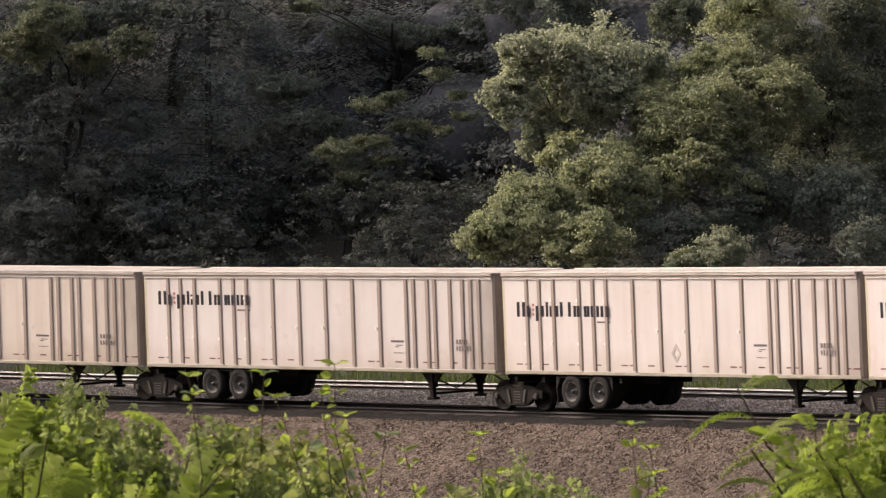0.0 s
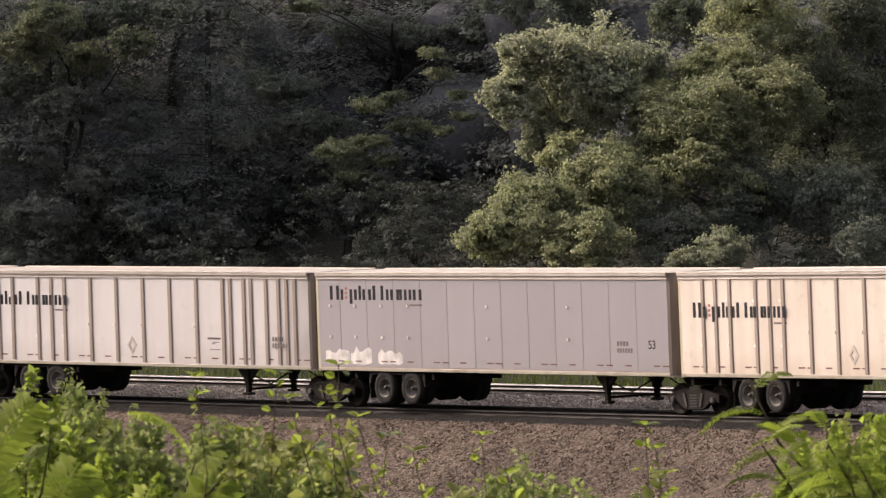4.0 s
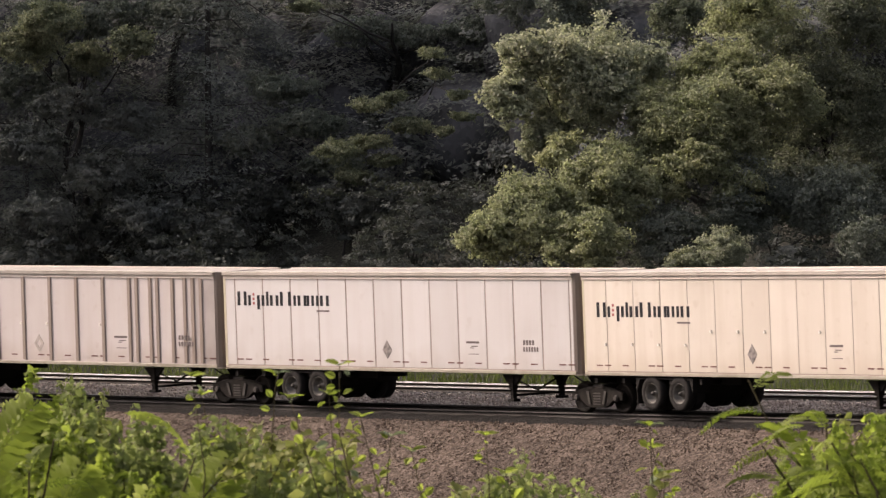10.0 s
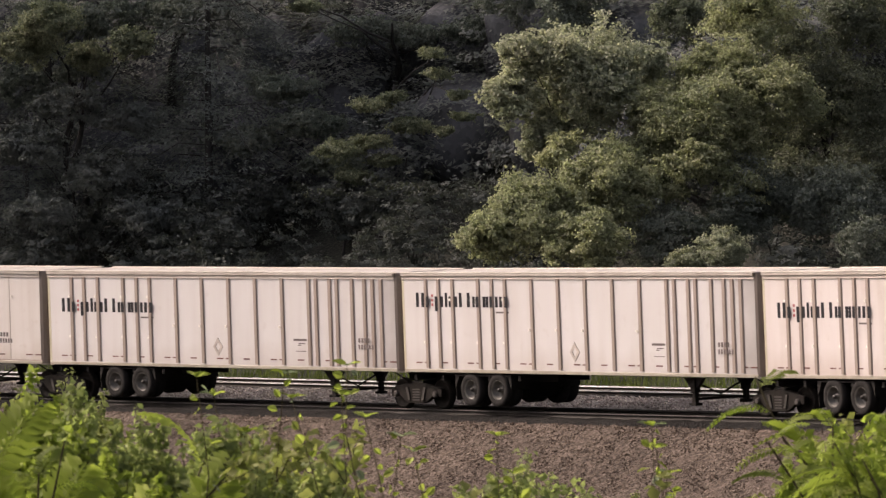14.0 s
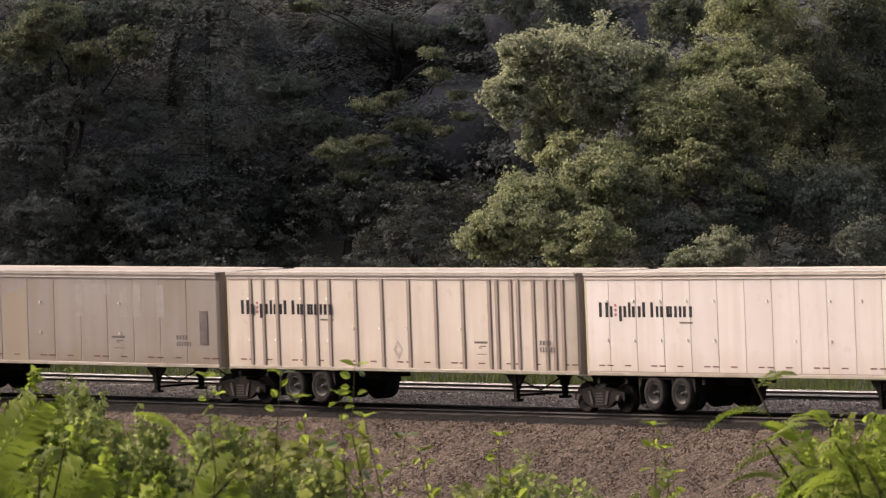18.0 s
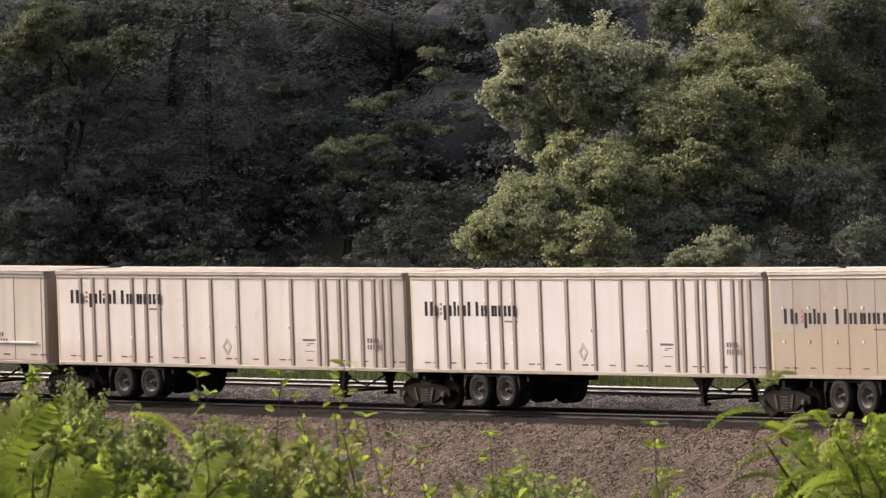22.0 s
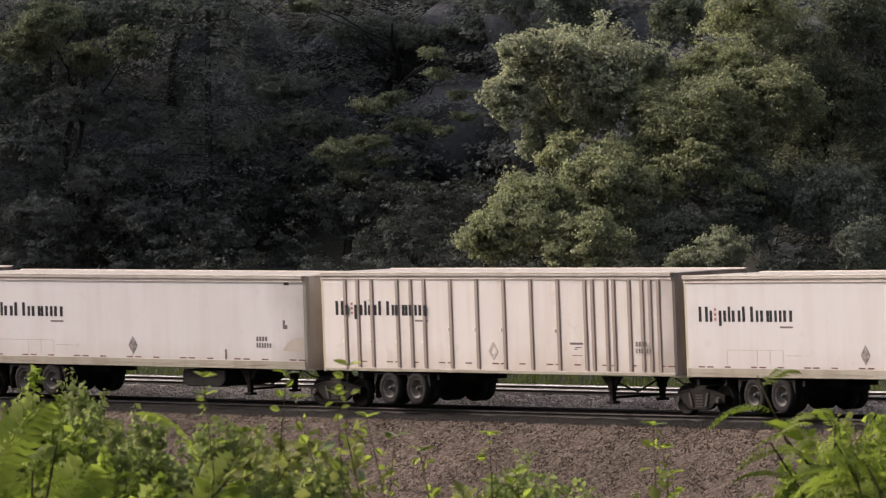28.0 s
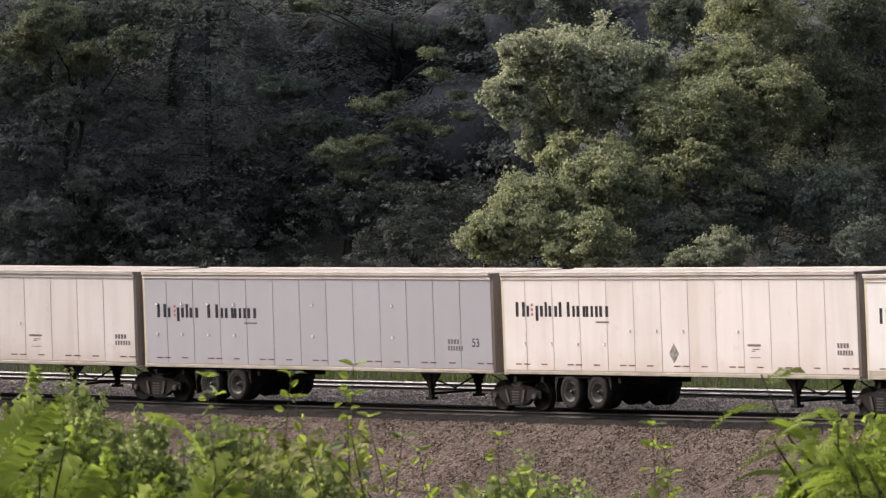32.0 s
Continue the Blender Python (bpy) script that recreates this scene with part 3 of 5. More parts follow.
def trailer(kind, wall, logo_z, label, gap=0.06, spaced=False, plate="ring", extras=(), ribs="a", plate_x=7.75, number_x=14.25):
    """A box trailer with its wheels lifted off the rail; x runs forward from its rear end, z up from the rail."""
    root = tagged(new("freight_trailer"), label, "trailer", "trailers of the train")
    skin = WALLS[wall]
    smooth_kind = kind == "plain"
    dz = -0.10 if smooth_kind else 0.0
    lo, hi, front = 1.10, 3.895 + dz, 15.93
    if kind == "seam":
        fixed("side_wall", "seam", lambda: box(0.0, front, NEAR + 0.009, NEAR + 0.05, lo, hi), M_POST, root)
        edges = [0.06] + [0.51 + 1.2705 * k for k in range(13)] if ribs == "a" else [0.06] + [1.06 + 1.222 * k for k in range(12)]
        edges = [along(e) for e in edges] + [front]
        for a, b in zip(edges, edges[1:]):
            w = round(b - a, 3)
            fixed("side_panel", (w, gap), lambda: box(gap / 2, w - gap / 2, NEAR, NEAR + 0.008, lo + 0.1, hi - 0.16), skin, root, pose(a, 0, 0))
    else:
        fixed("side_wall", kind, lambda: box(0.0, front, NEAR, NEAR + 0.05, lo, hi), skin, root)
    if kind == "ribbed":
        for x in map(along, RIBS[ribs]):
            def post():
                return prism([(-0.085, NEAR), (-0.06, NEAR - 0.034), (0.06, NEAR - 0.034), (0.085, NEAR)], "z", lo + 0.10, hi - 0.17)
            fixed("side_post", "p", post, M_POST, root, pose(x, 0, 0))
    fixed("far_wall", kind == "plain", lambda: box(0.0, front, 1.245, 1.295, lo, hi), skin, root)
    fixed("floor", "f", lambda: box(0.05, front, -1.24, 1.24, lo - 0.02, lo + 0.08), M_UNDER, root)
    fixed("roof", smooth_kind, lambda: prism([(-1.29, 3.880 + dz), (-1.25, 3.900 + dz), (-0.5, 3.910 + dz), (0.5, 3.910 + dz), (1.25, 3.895 + dz), (1.29, 3.875 + dz)], "x", 0.0, 16.0), M_ROOF, root)
    for y0, y1 in ((NEAR - 0.03, NEAR + 0.02), (1.275, 1.325)):
        fixed("top_rail", (y0, dz), lambda: prism([(y0, 3.715 + dz), (y1, 3.715 + dz), (y1, 3.895 + dz), (y0 - 0.02, 3.895 + dz), (y0 - 0.028, 3.885 + dz), (y0 - 0.028, 3.820 + dz), (y0 + 0.012, 3.805 + dz), (y0 + 0.012, 3.740 + dz), (y0, 3.730 + dz)], "x", 0.0, front), M_RAILTRIM, root)
        fixed("roof_lip", (y0, dz), lambda: box(0.0, front + 0.1, y0 - 0.034, y1, 3.897 + dz, 3.925 + dz), M_LIP, root)
        fixed("bottom_rail", y0, lambda: box(0.0, front + 0.05, y0 + 0.008, y1, 1.075, 1.165), M_SILL, root, bevel=0.008)
    nose_mat = WALLS["cream"] if kind == "plain" else M_NOSE
    fixed("nose", kind, lambda: prism([(front, -1.29), (front + 0.09, -1.27), (front + 0.16, -1.19), (front + 0.19, -1.0), (front + 0.19, 1.0), (front + 0.16, 1.19), (front + 0.09, 1.27), (front, 1.29)], "z", lo, 3.895 + dz), nose_mat, root, smooth=False)
    fixed("nose_sill", "n", lambda: prism([(front, -1.3), (front + 0.1, -1.28), (front + 0.18, -1.19), (front + 0.21, -1.0), (front + 0.21, 1.0), (front + 0.18, 1.19), (front + 0.1, 1.28), (front, 1.3)], "z", 1.05, 1.095), M_SILL, root)
    for y in (-1.30, 1.21):
        fixed("corner_post", (y, dz), lambda: box(-0.02, 0.09, y, y + 0.09, 1.05, 3.905 + dz), M_CORNER, root, bevel=0.01)
    for y in (-1.2, 0.01):
        d = fixed("rear_door", (y, dz), lambda: box(-0.035, 0.0, y, y + 1.19, 1.12, 3.805 + dz), skin, root)
        fixed("lock_rod", (y, dz), lambda: tube([(-0.055, y + 0.4, 1.1), (-0.055, y + 0.4, 3.805 + dz)], [0.016, 0.016], 6), M_RAILTRIM, d)
    # markings
    lift = -0.036 if kind == "ribbed" else 0
    company_mark(root, spaced, 0.65, [along(x) for x in RIBS[ribs]] if kind == "ribbed" else [], logo_z)
    for n, step, z in ((4, 0.13, 1.89), (6, 0.115, 1.70)):
        for k in range(n):
            fixed("number_bar", n, lambda: small_print([(0, z, step - 0.045, 0.13)]), M_FINE, root, pose(along(number_x) + k * step, lift, 0))
    if kind != "plain" and "53" not in extras and "dots" not in extras:
        fixed("data_panel", "x", lambda: small_print([(0, 1.91, 0.58, 0.06), (0.22, 1.82, 0.3, 0.025), (0.18, 1.77, 0.16, 0.025), (0.1, 1.60, 0.44, 0.02)]), M_FINE, root, pose(11.42 if kind == "ribbed" else 11.2, 0, 0))
    if plate == "solid":
        fixed("placard", "s", lambda: diamond(0.21, 0.265), M_PLATE, root, pose(along(plate_x), 0, 1.70), "dark diamond placard")
    elif plate == "ring":
        fixed("placard", "r", lambda: diamond_ring(0.22, 0.27, 0.5), M_PLACARD, root, pose(along(plate_x), 0, 1.70), "diamond placard holder")
    for k in range(13):
        x = 0.25 + 1.225 * k
        n = 2 if k % 2 == 0 else 1
        for j in range(n):
            fixed("reflector", "r", lambda: box(-0.14, 0.14, NEAR - 0.008, NEAR - 0.001, 1.335, 1.372), M_REFLECT, root, pose(x + 0.45 + 0.4 * j, 0, 0))
    lamps = []
    if kind == "ribbed" or gap < 0.05 or spaced:
        lamps = [(x, 1.93) for x in (0.98, 2.18, 3.38, 4.58)] + [(x, 2.30) for x in (5.75, 6.95, 8.15, 10.6)]
        if kind == "ribbed" and ribs == "a":
            lamps += [(x, 3.14) for x in (0.98, 2.18, 3.38, 4.58)]
        if "dots" in extras:
            lamps = [(x, 3.12) for x in (0.98, 2.18, 3.38, 4.58, 5.8, 8.2, 11.0, 12.4, 13.6, 14.6)] + [(x, 2.05) for x in (0.98, 2.18, 3.38, 4.58, 5.8, 9.4, 11.0, 13.6)]
        if "53" in extras or spaced:
            lamps = [(x, z) for z in (2.05, 2.95) for x in (0.62, 1.75, 2.95, 4.15, 7.75, 11.4)]
    for x, z in lamps:
        fixed("side_lamp", "l", lambda: prism([(-0.033, -0.033), (0.033, -0.033), (0.033, 0.017), (0.012, 0.04), (-0.033, 0.028)], "y", NEAR - 0.04, NEAR - 0.001), M_MARK, root, pose(along(x), 0, z))
    if "53" in extras:
        c = bpy.data.curves.new("length_mark", "FONT")
        c.body, c.size, c.extrude = "53", 0.34, 0.002
        c.materials.append(M_LETTER)
        t = place("length_mark", c, root, Matrix.Translation((15.05, NEAR - 0.005, 1.82)) @ pose(0, 0, 0, 90, 0, 0))
    if "scrapes" in extras:
        for x, w, h in ((0.35, 1.15, 0.42), (1.55, 1.0, 0.5), (2.85, 1.15, 0.44)):
            def scrape():
                rnd = random.Random(int(x * 100))
                pts = [(0, 0)] + [(w * k / 7, -0.05 * rnd.random()) for k in range(1, 7)] + [(w, 0.02)]
                pts += [(w * (1 - k / 7), h * (0.55 + 0.45 * rnd.random())) for k in range(8)]
                return prism(pts, "y", NEAR - 0.004, NEAR - 0.001)
            fixed("scraped_patch", x, scrape, M_WHITE, root, pose(x, 0, 1.30))
    if "end" in extras:
        fixed("end_panel", "e", lambda: box(14.72, 15.9, NEAR - 0.004, NEAR - 0.001, 1.17, 3.715), WALLS["olive"], root, label="stained olive end panel")
    if "strip" in extras:
        fixed("side_strip", "s", lambda: box(0.1, 15.55, NEAR - 0.05, NEAR - 0.001, 1.68, 1.75), M_WHITE, root, label="bright rub strip", bevel=0.01)
    if "ghost" in extras:
        # worn old marks, as plain bars
        for k, (x, w) in enumerate(((9.6, 0.34), (10.3, 0.9), (11.6, 0.34), (12.2, 0.34), (13.25, 0.34))):
            fixed("faded_mark", k, lambda: box(x, x + w, NEAR - 0.003, NEAR - 0.001, 2.55 if w < 0.5 else 3.2, 3.5), M_GHOST, root, label="faded bar of an old mark")
        # road dust, panel by panel, up to a slanting wash line
        for a, b in zip(edges, edges[1:]):
            if a < 7.2:
                za, zb = (float(np.interp(x, (0, 2.5, 5.0, 7.2, 8.0), (2.30, 2.38, 2.62, 3.5, 3.3))) for x in (a, b))
                fixed("dust_film", a, lambda: prism([(a + 0.035, 1.17), (b - 0.035, 1.17), (b - 0.035, zb), (a + 0.035, za)], "y", NEAR - 0.0025, NEAR - 0.001), M_DUST, root, label="brown road dust over a side panel")
        fixed("hatch", "h", lambda: box(15.15, 15.5, NEAR - 0.02, NEAR - 0.001, 1.75, 2.75), M_FINE, root, bevel=0.006)
    if kind == "plain":
        fixed("end_patch", "e", lambda: prism([(14.95, 1.62), (15.85, 1.58), (15.85, 2.02), (15.5, 1.98), (15.2, 1.86)], "y", NEAR - 0.004, NEAR - 0.001), WALLS["yellowed"], root, label="worn yellowed patch")
        fixed("sill_band", "s", lambda: box(0.05, 15.95, NEAR - 0.028, NEAR - 0.001, 1.17, 1.315), M_SILL, root, label="deep grey aluminium sill band", bevel=0.006)
        for x, tz, w, h in ((1.9, 1.40, 0.025, 0.42), (1.9, 1.80, 2.6, 0.02), (3.3, 1.40, 0.02, 0.4), (3.9, 1.40, 0.02, 0.4), (4.5, 1.45, 0.025, 0.36), (4.6, 1.66, 1.1, 0.02)):
            fixed("repair_line", (x, tz), lambda: small_print([(x, tz, w, h)]), M_REPAIR, root)
        fixed("side_vent", "v", lambda: box(15.1, 15.3, NEAR - 0.02, NEAR - 0.001, 3.54, 3.63), M_UNDER, root)
        for x, tz, w, h in ((15.0, 2.25, 0.10, 0.26), (15.1, 2.25, 0.10, 0.12), (12.4, 1.33, 0.08, 0.3)):
            fixed("small_tag", x, lambda: small_print([(x, tz, w, h)]), M_FINE, root)
    running_gear(root, kind == "plain")
    return root


WHEEL = [(0.001, -0.10), (0.09, -0.11), (0.10, -0.05), (0.30, -0.02), (0.36, -0.065), (0.42, -0.065), (0.425, 0.05), (0.455, 0.07), (0.45, 0.09), (0.36, 0.085), (0.30, 0.03), (0.08, 0.06), (0.001, 0.06)]


def bogie():
    """A two-axle rail bogie that carries the joint of two trailers; x forward, origin on the rail under its pivot."""
    root = tagged(new("rail_bogie"), "rusty cast steel two-axle rail bogie on the rails", "bogie", "bogies of the train")

    def sideframe():
        pts = [(-1.15, 0.36), (-1.15, 0.58), (-0.85, 0.66), (-0.45, 0.74), (0.45, 0.74), (0.85, 0.66), (1.15, 0.58), (1.15, 0.36), (0.72, 0.36), (0.52, 0.22), (0.3, 0.16), (-0.3, 0.16), (-0.52, 0.22), (-0.72, 0.36)]
        return prism(pts, "y", -0.07, 0.07)

    def spring():
        bm = bmesh.new()
        for k in range(5):
            add_box(bm, -0.16, 0.16, -0.10, 0.10, 0.24 + k * 0.075, 0.28 + k * 0.075)
        return bm
    for side in (-1, 1):
        f = fixed("side_frame", "f", sideframe, M_BOGIE, root, pose(0, side * 0.98, 0), bevel=0.02)
        fixed("spring", "s", spring, M_HUB, f, pose(0, -0.02 * side, 0))
        for x in (-0.3, 0.3):
            fixed("wedge", x, lambda: prism([(x - 0.05, 0.26), (x + 0.05, 0.26), (x * 1.35 + 0.05, 0.62), (x * 1.35 - 0.05, 0.62)], "y", -0.1, 0.1), M_HUB, f)
        for x in (-0.89, 0.89):
            fixed("bearing_cap", side, lambda: lathe([(0.001, -0.09), (0.07, -0.085), (0.10, -0.04), (0.10, 0.0), (0.001, 0.0)], 12), M_HUB, f, pose(x, -0.06 if side < 0 else 0.06, 0.43, 0, 0, 0 if side < 0 else 180))
    fixed("bolster", "b", lambda: prism([(-0.2, 0.50), (0.2, 0.50), (0.28, 0.80), (-0.28, 0.80)], "y", -1.0, 1.0), M_UNDER, root, bevel=0.02)
    fixed("coupling_beam", "c", lambda: prism([(-0.95, 0.84), (-0.7, 0.80), (1.2, 0.80), (1.35, 0.98), (-0.9, 0.98)], "y", -0.55, 0.55), M_UNDER, root, bevel=0.02)
    for x in (-0.89, 0.89):
        ax = fixed("wheelset", "a", lambda: prism([(0.07 * math.cos(k * 0.785), 0.07 * math.sin(k * 0.785)) for k in range(8)], "y", -0.95, 0.95), M_BOGIE, root, pose(x, 0, 0.425))
        for side in (-1, 1):
            fixed("wheel", side, lambda: lathe(WHEEL, 26), M_BOGIE, ax, pose(0, side * 0.76, 0, 0, 0, 0 if side < 0 else 180), smooth=True)
    return root


# in the order in which they come into view; place, make-up and offset of each
HIGH, LOW = 2.93, 2.68
TRAIN = [
    (-2, 0.0, lambda: trailer("ribbed", "pink", LOW, "pinkish white ribbed box trailer with dark company mark")),
    (-1, 0.06, lambda: trailer("ribbed", "white", LOW, "off-white ribbed box trailer with a placard holder")),
    (0, 0.0, lambda: trailer("ribbed", "white", HIGH, "off-white ribbed box trailer, brown dust on its sill", plate="")),
    (1, 0.0, lambda: trailer("ribbed", "yellowed", LOW, "yellowed dusty ribbed box trailer")),
    (2, -0.1, lambda: trailer("seam", "grey", 3.12, "lilac grey box trailer with scraped white patches", plate="", extras=("53", "scrapes"), ribs="b", gap=0.02, number_x=13.6)),
    (3, -0.07, lambda: trailer("ribbed", "clean", HIGH - 0.06, "bright white ribbed box trailer with grey posts")),
    (4, -0.06, lambda: trailer("seam", "white", HIGH, "off-white seamed box trailer with a dark placard", plate="solid", plate_x=7.5, number_x=13.5)),
    (5, -0.1, lambda: trailer("seam", "cream", LOW, "cream-coloured dirty box trailer with a dark placard", plate="solid", ribs="b", plate_x=7.55, gap=0.032, extras=("end",), number_x=15.0)),
    (6, -0.12, lambda: trailer("seam", "clean", HIGH, "white seamed box trailer, lightly dusty", plate="solid", plate_x=7.4, number_x=13.6)),
    (7, -0.15, lambda: trailer("ribbed", "pink", LOW, "pinkish white ribbed box trailer, rust-stained corner")),
    (8, -0.1, lambda: trailer("ribbed", "clean", HIGH, "white ribbed box trailer with a placard holder", ribs="a")),
    (9, -0.05, lambda: trailer("ribbed", "clean", LOW, "clean white ribbed box trailer")),
    (10, -0.05, lambda: trailer("seam", "white", LOW, "smooth white box trailer with faint seams", plate="", extras=("dots",), ribs="b", gap=0.03, number_x=13.9)),
    (11, -0.03, lambda: trailer("ribbed", "yellowed", LOW, "yellowed ribbed box trailer with grey posts")),
    (12, -0.1, lambda: trailer("seam", "brown", 2.52, "dirty grey-brown box trailer with faded old marks", spaced=True, plate="", extras=("ghost",), ribs="b", number_x=14.0)),
    (13, 0.05, lambda: trailer("ribbed", "clean", LOW, "bright white ribbed box trailer")),
    (14, 0.13, lambda: trailer("ribbed", "white", HIGH, "off-white ribbed box trailer with close front posts")),
    (15, -0.05, lambda: trailer("seam", "cream", HIGH, "cream seamed box trailer with a bright rub strip", plate="solid", extras=("strip",), plate_x=7.3, number_x=13.45)),
    (16, -0.25, lambda: trailer("plain", "clean", 2.57, "smooth white box trailer with a patched end", plate="solid", plate_x=8.0, number_x=13.7)),
    (17, -0.37, lambda: trailer("ribbed", "white", LOW, "off-white ribbed box trailer, dusty sill")),
    (18, -0.8, lambda: trailer("plain", "clean", 2.53, "smooth white box trailer with a yellowed end patch", plate="solid", plate_x=8.0, number_x=13.7)),
    (19, -0.75, lambda: trailer("seam", "white", LOW, "white seamed box trailer with a placard", gap=0.025, plate="solid", ribs="b", plate_x=7.7, number_x=15.0)),
    (20, -0.83, lambda: trailer("seam", "bluegrey", 2.55, "cool grey box trailer with a spaced mark", spaced=True, plate="", extras=("53",), ribs="b", gap=0.03, number_x=13.9)),
    (21, -0.85, lambda: trailer("seam", "white", LOW, "white seamed box trailer", gap=0.03, plate="", ribs="b", number_x=15.0)),
]
CARS = [(149.512 - PITCH * k + off, make(), bogie()) for k, off, make in TRAIN]


# ---- woods ----
def limb_path(p0, p1, rng, sag=0.3, n=5):
    p0, p1 = np.array(p0, float), np.array(p1, float)
    pts = []
    for k in range(n):
        f = k / (n - 1)
        p = p0 + (p1 - p0) * f
        p[2] += sag * math.sin(math.pi * f)
        if 0 < k < n - 1:
            p += rng.normal(0, 0.018 * np.linalg.norm(p1 - p0), 3)
        pts.append(tuple(p))
    return pts


def lobe_points(rng, centre, r, n, flat=0.85):
    """Leaf places: a lobe breaks up into smaller lobes, those into sprays on their outer and upper sides; some sprays reach out, with gaps between."""
    subs = 24
    u = rng.normal(0, 1, (subs, 3)) + np.array([0, 0, 0.2])
    u /= np.linalg.norm(u, axis=1)[:, None]
    c1 = np.array(centre) + u * (r * rng.uniform(0.5, 0.85, subs))[:, None] * np.array([1.0, 1.0, flat])
    r1 = r * rng.uniform(0.14, 0.36, subs)
    sprays = max(24, int(n / 22))
    w = rng.integers(0, subs, sprays)
    v = rng.normal(0, 1, (sprays, 3)) + np.array([0, 0, 0.3])
    v /= np.linalg.norm(v, axis=1)[:, None]
    reach = np.where(rng.random(sprays) < 0.2, rng.uniform(1.15, 1.9, sprays), rng.uniform(0.55, 1.12, sprays))
    c2 = c1[w] + v * (r1[w] * reach)[:, None] * np.array([1.0, 1.0, min(1.0, flat + 0.4)])
    k = rng.integers(0, sprays, n)
    off = rng.normal(0, 1, (n, 3)) * np.array([1, 1, max(0.4, 0.6 * flat)]) * (0.05 * r + 0.04)
    return c2[k] + off, v[k] * 0.8 + u[w[k]] * 0.3 + np.array([0, 0, 0.4])


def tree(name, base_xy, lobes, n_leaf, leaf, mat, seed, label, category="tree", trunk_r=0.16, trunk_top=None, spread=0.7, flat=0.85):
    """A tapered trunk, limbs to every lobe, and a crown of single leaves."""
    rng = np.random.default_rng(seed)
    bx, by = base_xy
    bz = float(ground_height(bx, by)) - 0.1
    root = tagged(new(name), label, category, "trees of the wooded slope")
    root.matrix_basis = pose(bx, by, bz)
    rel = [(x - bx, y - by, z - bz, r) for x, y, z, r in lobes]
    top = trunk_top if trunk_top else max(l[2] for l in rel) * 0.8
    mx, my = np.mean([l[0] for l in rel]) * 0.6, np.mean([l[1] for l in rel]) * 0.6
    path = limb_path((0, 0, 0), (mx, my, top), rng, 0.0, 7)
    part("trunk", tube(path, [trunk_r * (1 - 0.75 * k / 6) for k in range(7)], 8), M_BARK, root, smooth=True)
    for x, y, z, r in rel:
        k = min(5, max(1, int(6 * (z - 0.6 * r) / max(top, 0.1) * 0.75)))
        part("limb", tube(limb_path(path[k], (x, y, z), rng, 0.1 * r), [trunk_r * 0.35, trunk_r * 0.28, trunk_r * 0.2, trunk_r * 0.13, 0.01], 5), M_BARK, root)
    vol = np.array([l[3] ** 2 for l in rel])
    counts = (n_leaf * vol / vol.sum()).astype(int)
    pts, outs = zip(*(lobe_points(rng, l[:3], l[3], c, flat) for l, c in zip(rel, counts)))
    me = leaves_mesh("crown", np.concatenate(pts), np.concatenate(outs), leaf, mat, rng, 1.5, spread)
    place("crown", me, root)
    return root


def random_lobes(rng, x, y, z0, z1, r, n):
    out = []
    for k in range(n):
        f = (k + 0.5) / n
        w = r * math.sin(math.pi * (0.18 + 0.72 * f)) ** 0.7
        a = rng.uniform(0, 2 * math.pi)
        out.append((x + math.cos(a) * w * 0.55, y + math.sin(a) * w * 0.55, z0 + (z1 - z0) * f, w * rng.uniform(0.5, 0.75)))
    return out


def hemlock(x, y, hgt, reach, n_leaf, leaf, mat, seed, label):
    """A straight trunk with tiers of drooping branches; each carries flat sprays of fine needles."""
    rng = np.random.default_rng(seed)
    z = float(ground_height(x, y)) - 0.1
    root = tagged(new("hemlock_tree"), label, "tree", "trees of the wooded slope")
    root.matrix_basis = pose(x, y, z)
    part("trunk", tube([(0.02 * k, 0.015 * k * (k % 2), hgt * 0.97 * k / 6) for k in range(7)], [0.15 * (1 - 0.85 * k / 6) for k in range(7)], 8), M_BARK, root, smooth=True)
    pts, outs = [], []
    tiers = 15
    per = n_leaf // (tiers * 8 * 6)
    for k in range(tiers):
        f = (k + 0.4) / tiers
        w = reach * (1 - 0.5 * f ** 2.5) * rng.uniform(0.75, 1.15)
        for j in range(8):
            a = 6.283 * (j + rng.uniform(-0.4, 0.4)) / 8 + k
            h = hgt * f + rng.normal(0, 0.16)
            length = w * rng.uniform(0.6, 1.1)
            d = np.array([math.cos(a), math.sin(a), 0])
            tip = d * length + np.array([0, 0, h - 0.28 * length])
            if j % 2 == 0:
                part("limb", tube([(0, 0, h), tuple(d * length * 0.5 + np.array([0, 0, h + 0.03 * length])), tuple(tip)], [0.03, 0.02, 0.005], 4), M_BARK, root)
            for q in range(6):
                g = 0.2 + 0.85 * (q + rng.random()) / 6
                c = d * length * g + np.array([0, 0, h + 0.10 * length * g - 0.38 * length * g * g])
                side = np.array([-d[1], d[0], 0])
                u = rng.normal(0, 0.27 + 0.07 * length, per)
                v = rng.normal(0, 0.16 + 0.06 * length, per)
                c = c + side * rng.normal(0, 0.3)
                drop = -0.55 * u * np.sign(u) * 0.5
                pts.append(c + u[:, None] * (d * 0.8 - np.array([0, 0, 0.45])) * 0.7 + v[:, None] * side + np.column_stack([0 * u, 0 * u, drop + rng.normal(0, 0.05, per)]))
                outs.append(np.repeat((d * 0.75 + np.array([0, 0, 0.75]))[None], per, 0))
    place("crown", leaves_mesh("crown", np.concatenate(pts), np.concatenate(outs), leaf, mat, rng, 2.9, 0.25), root)
    return root


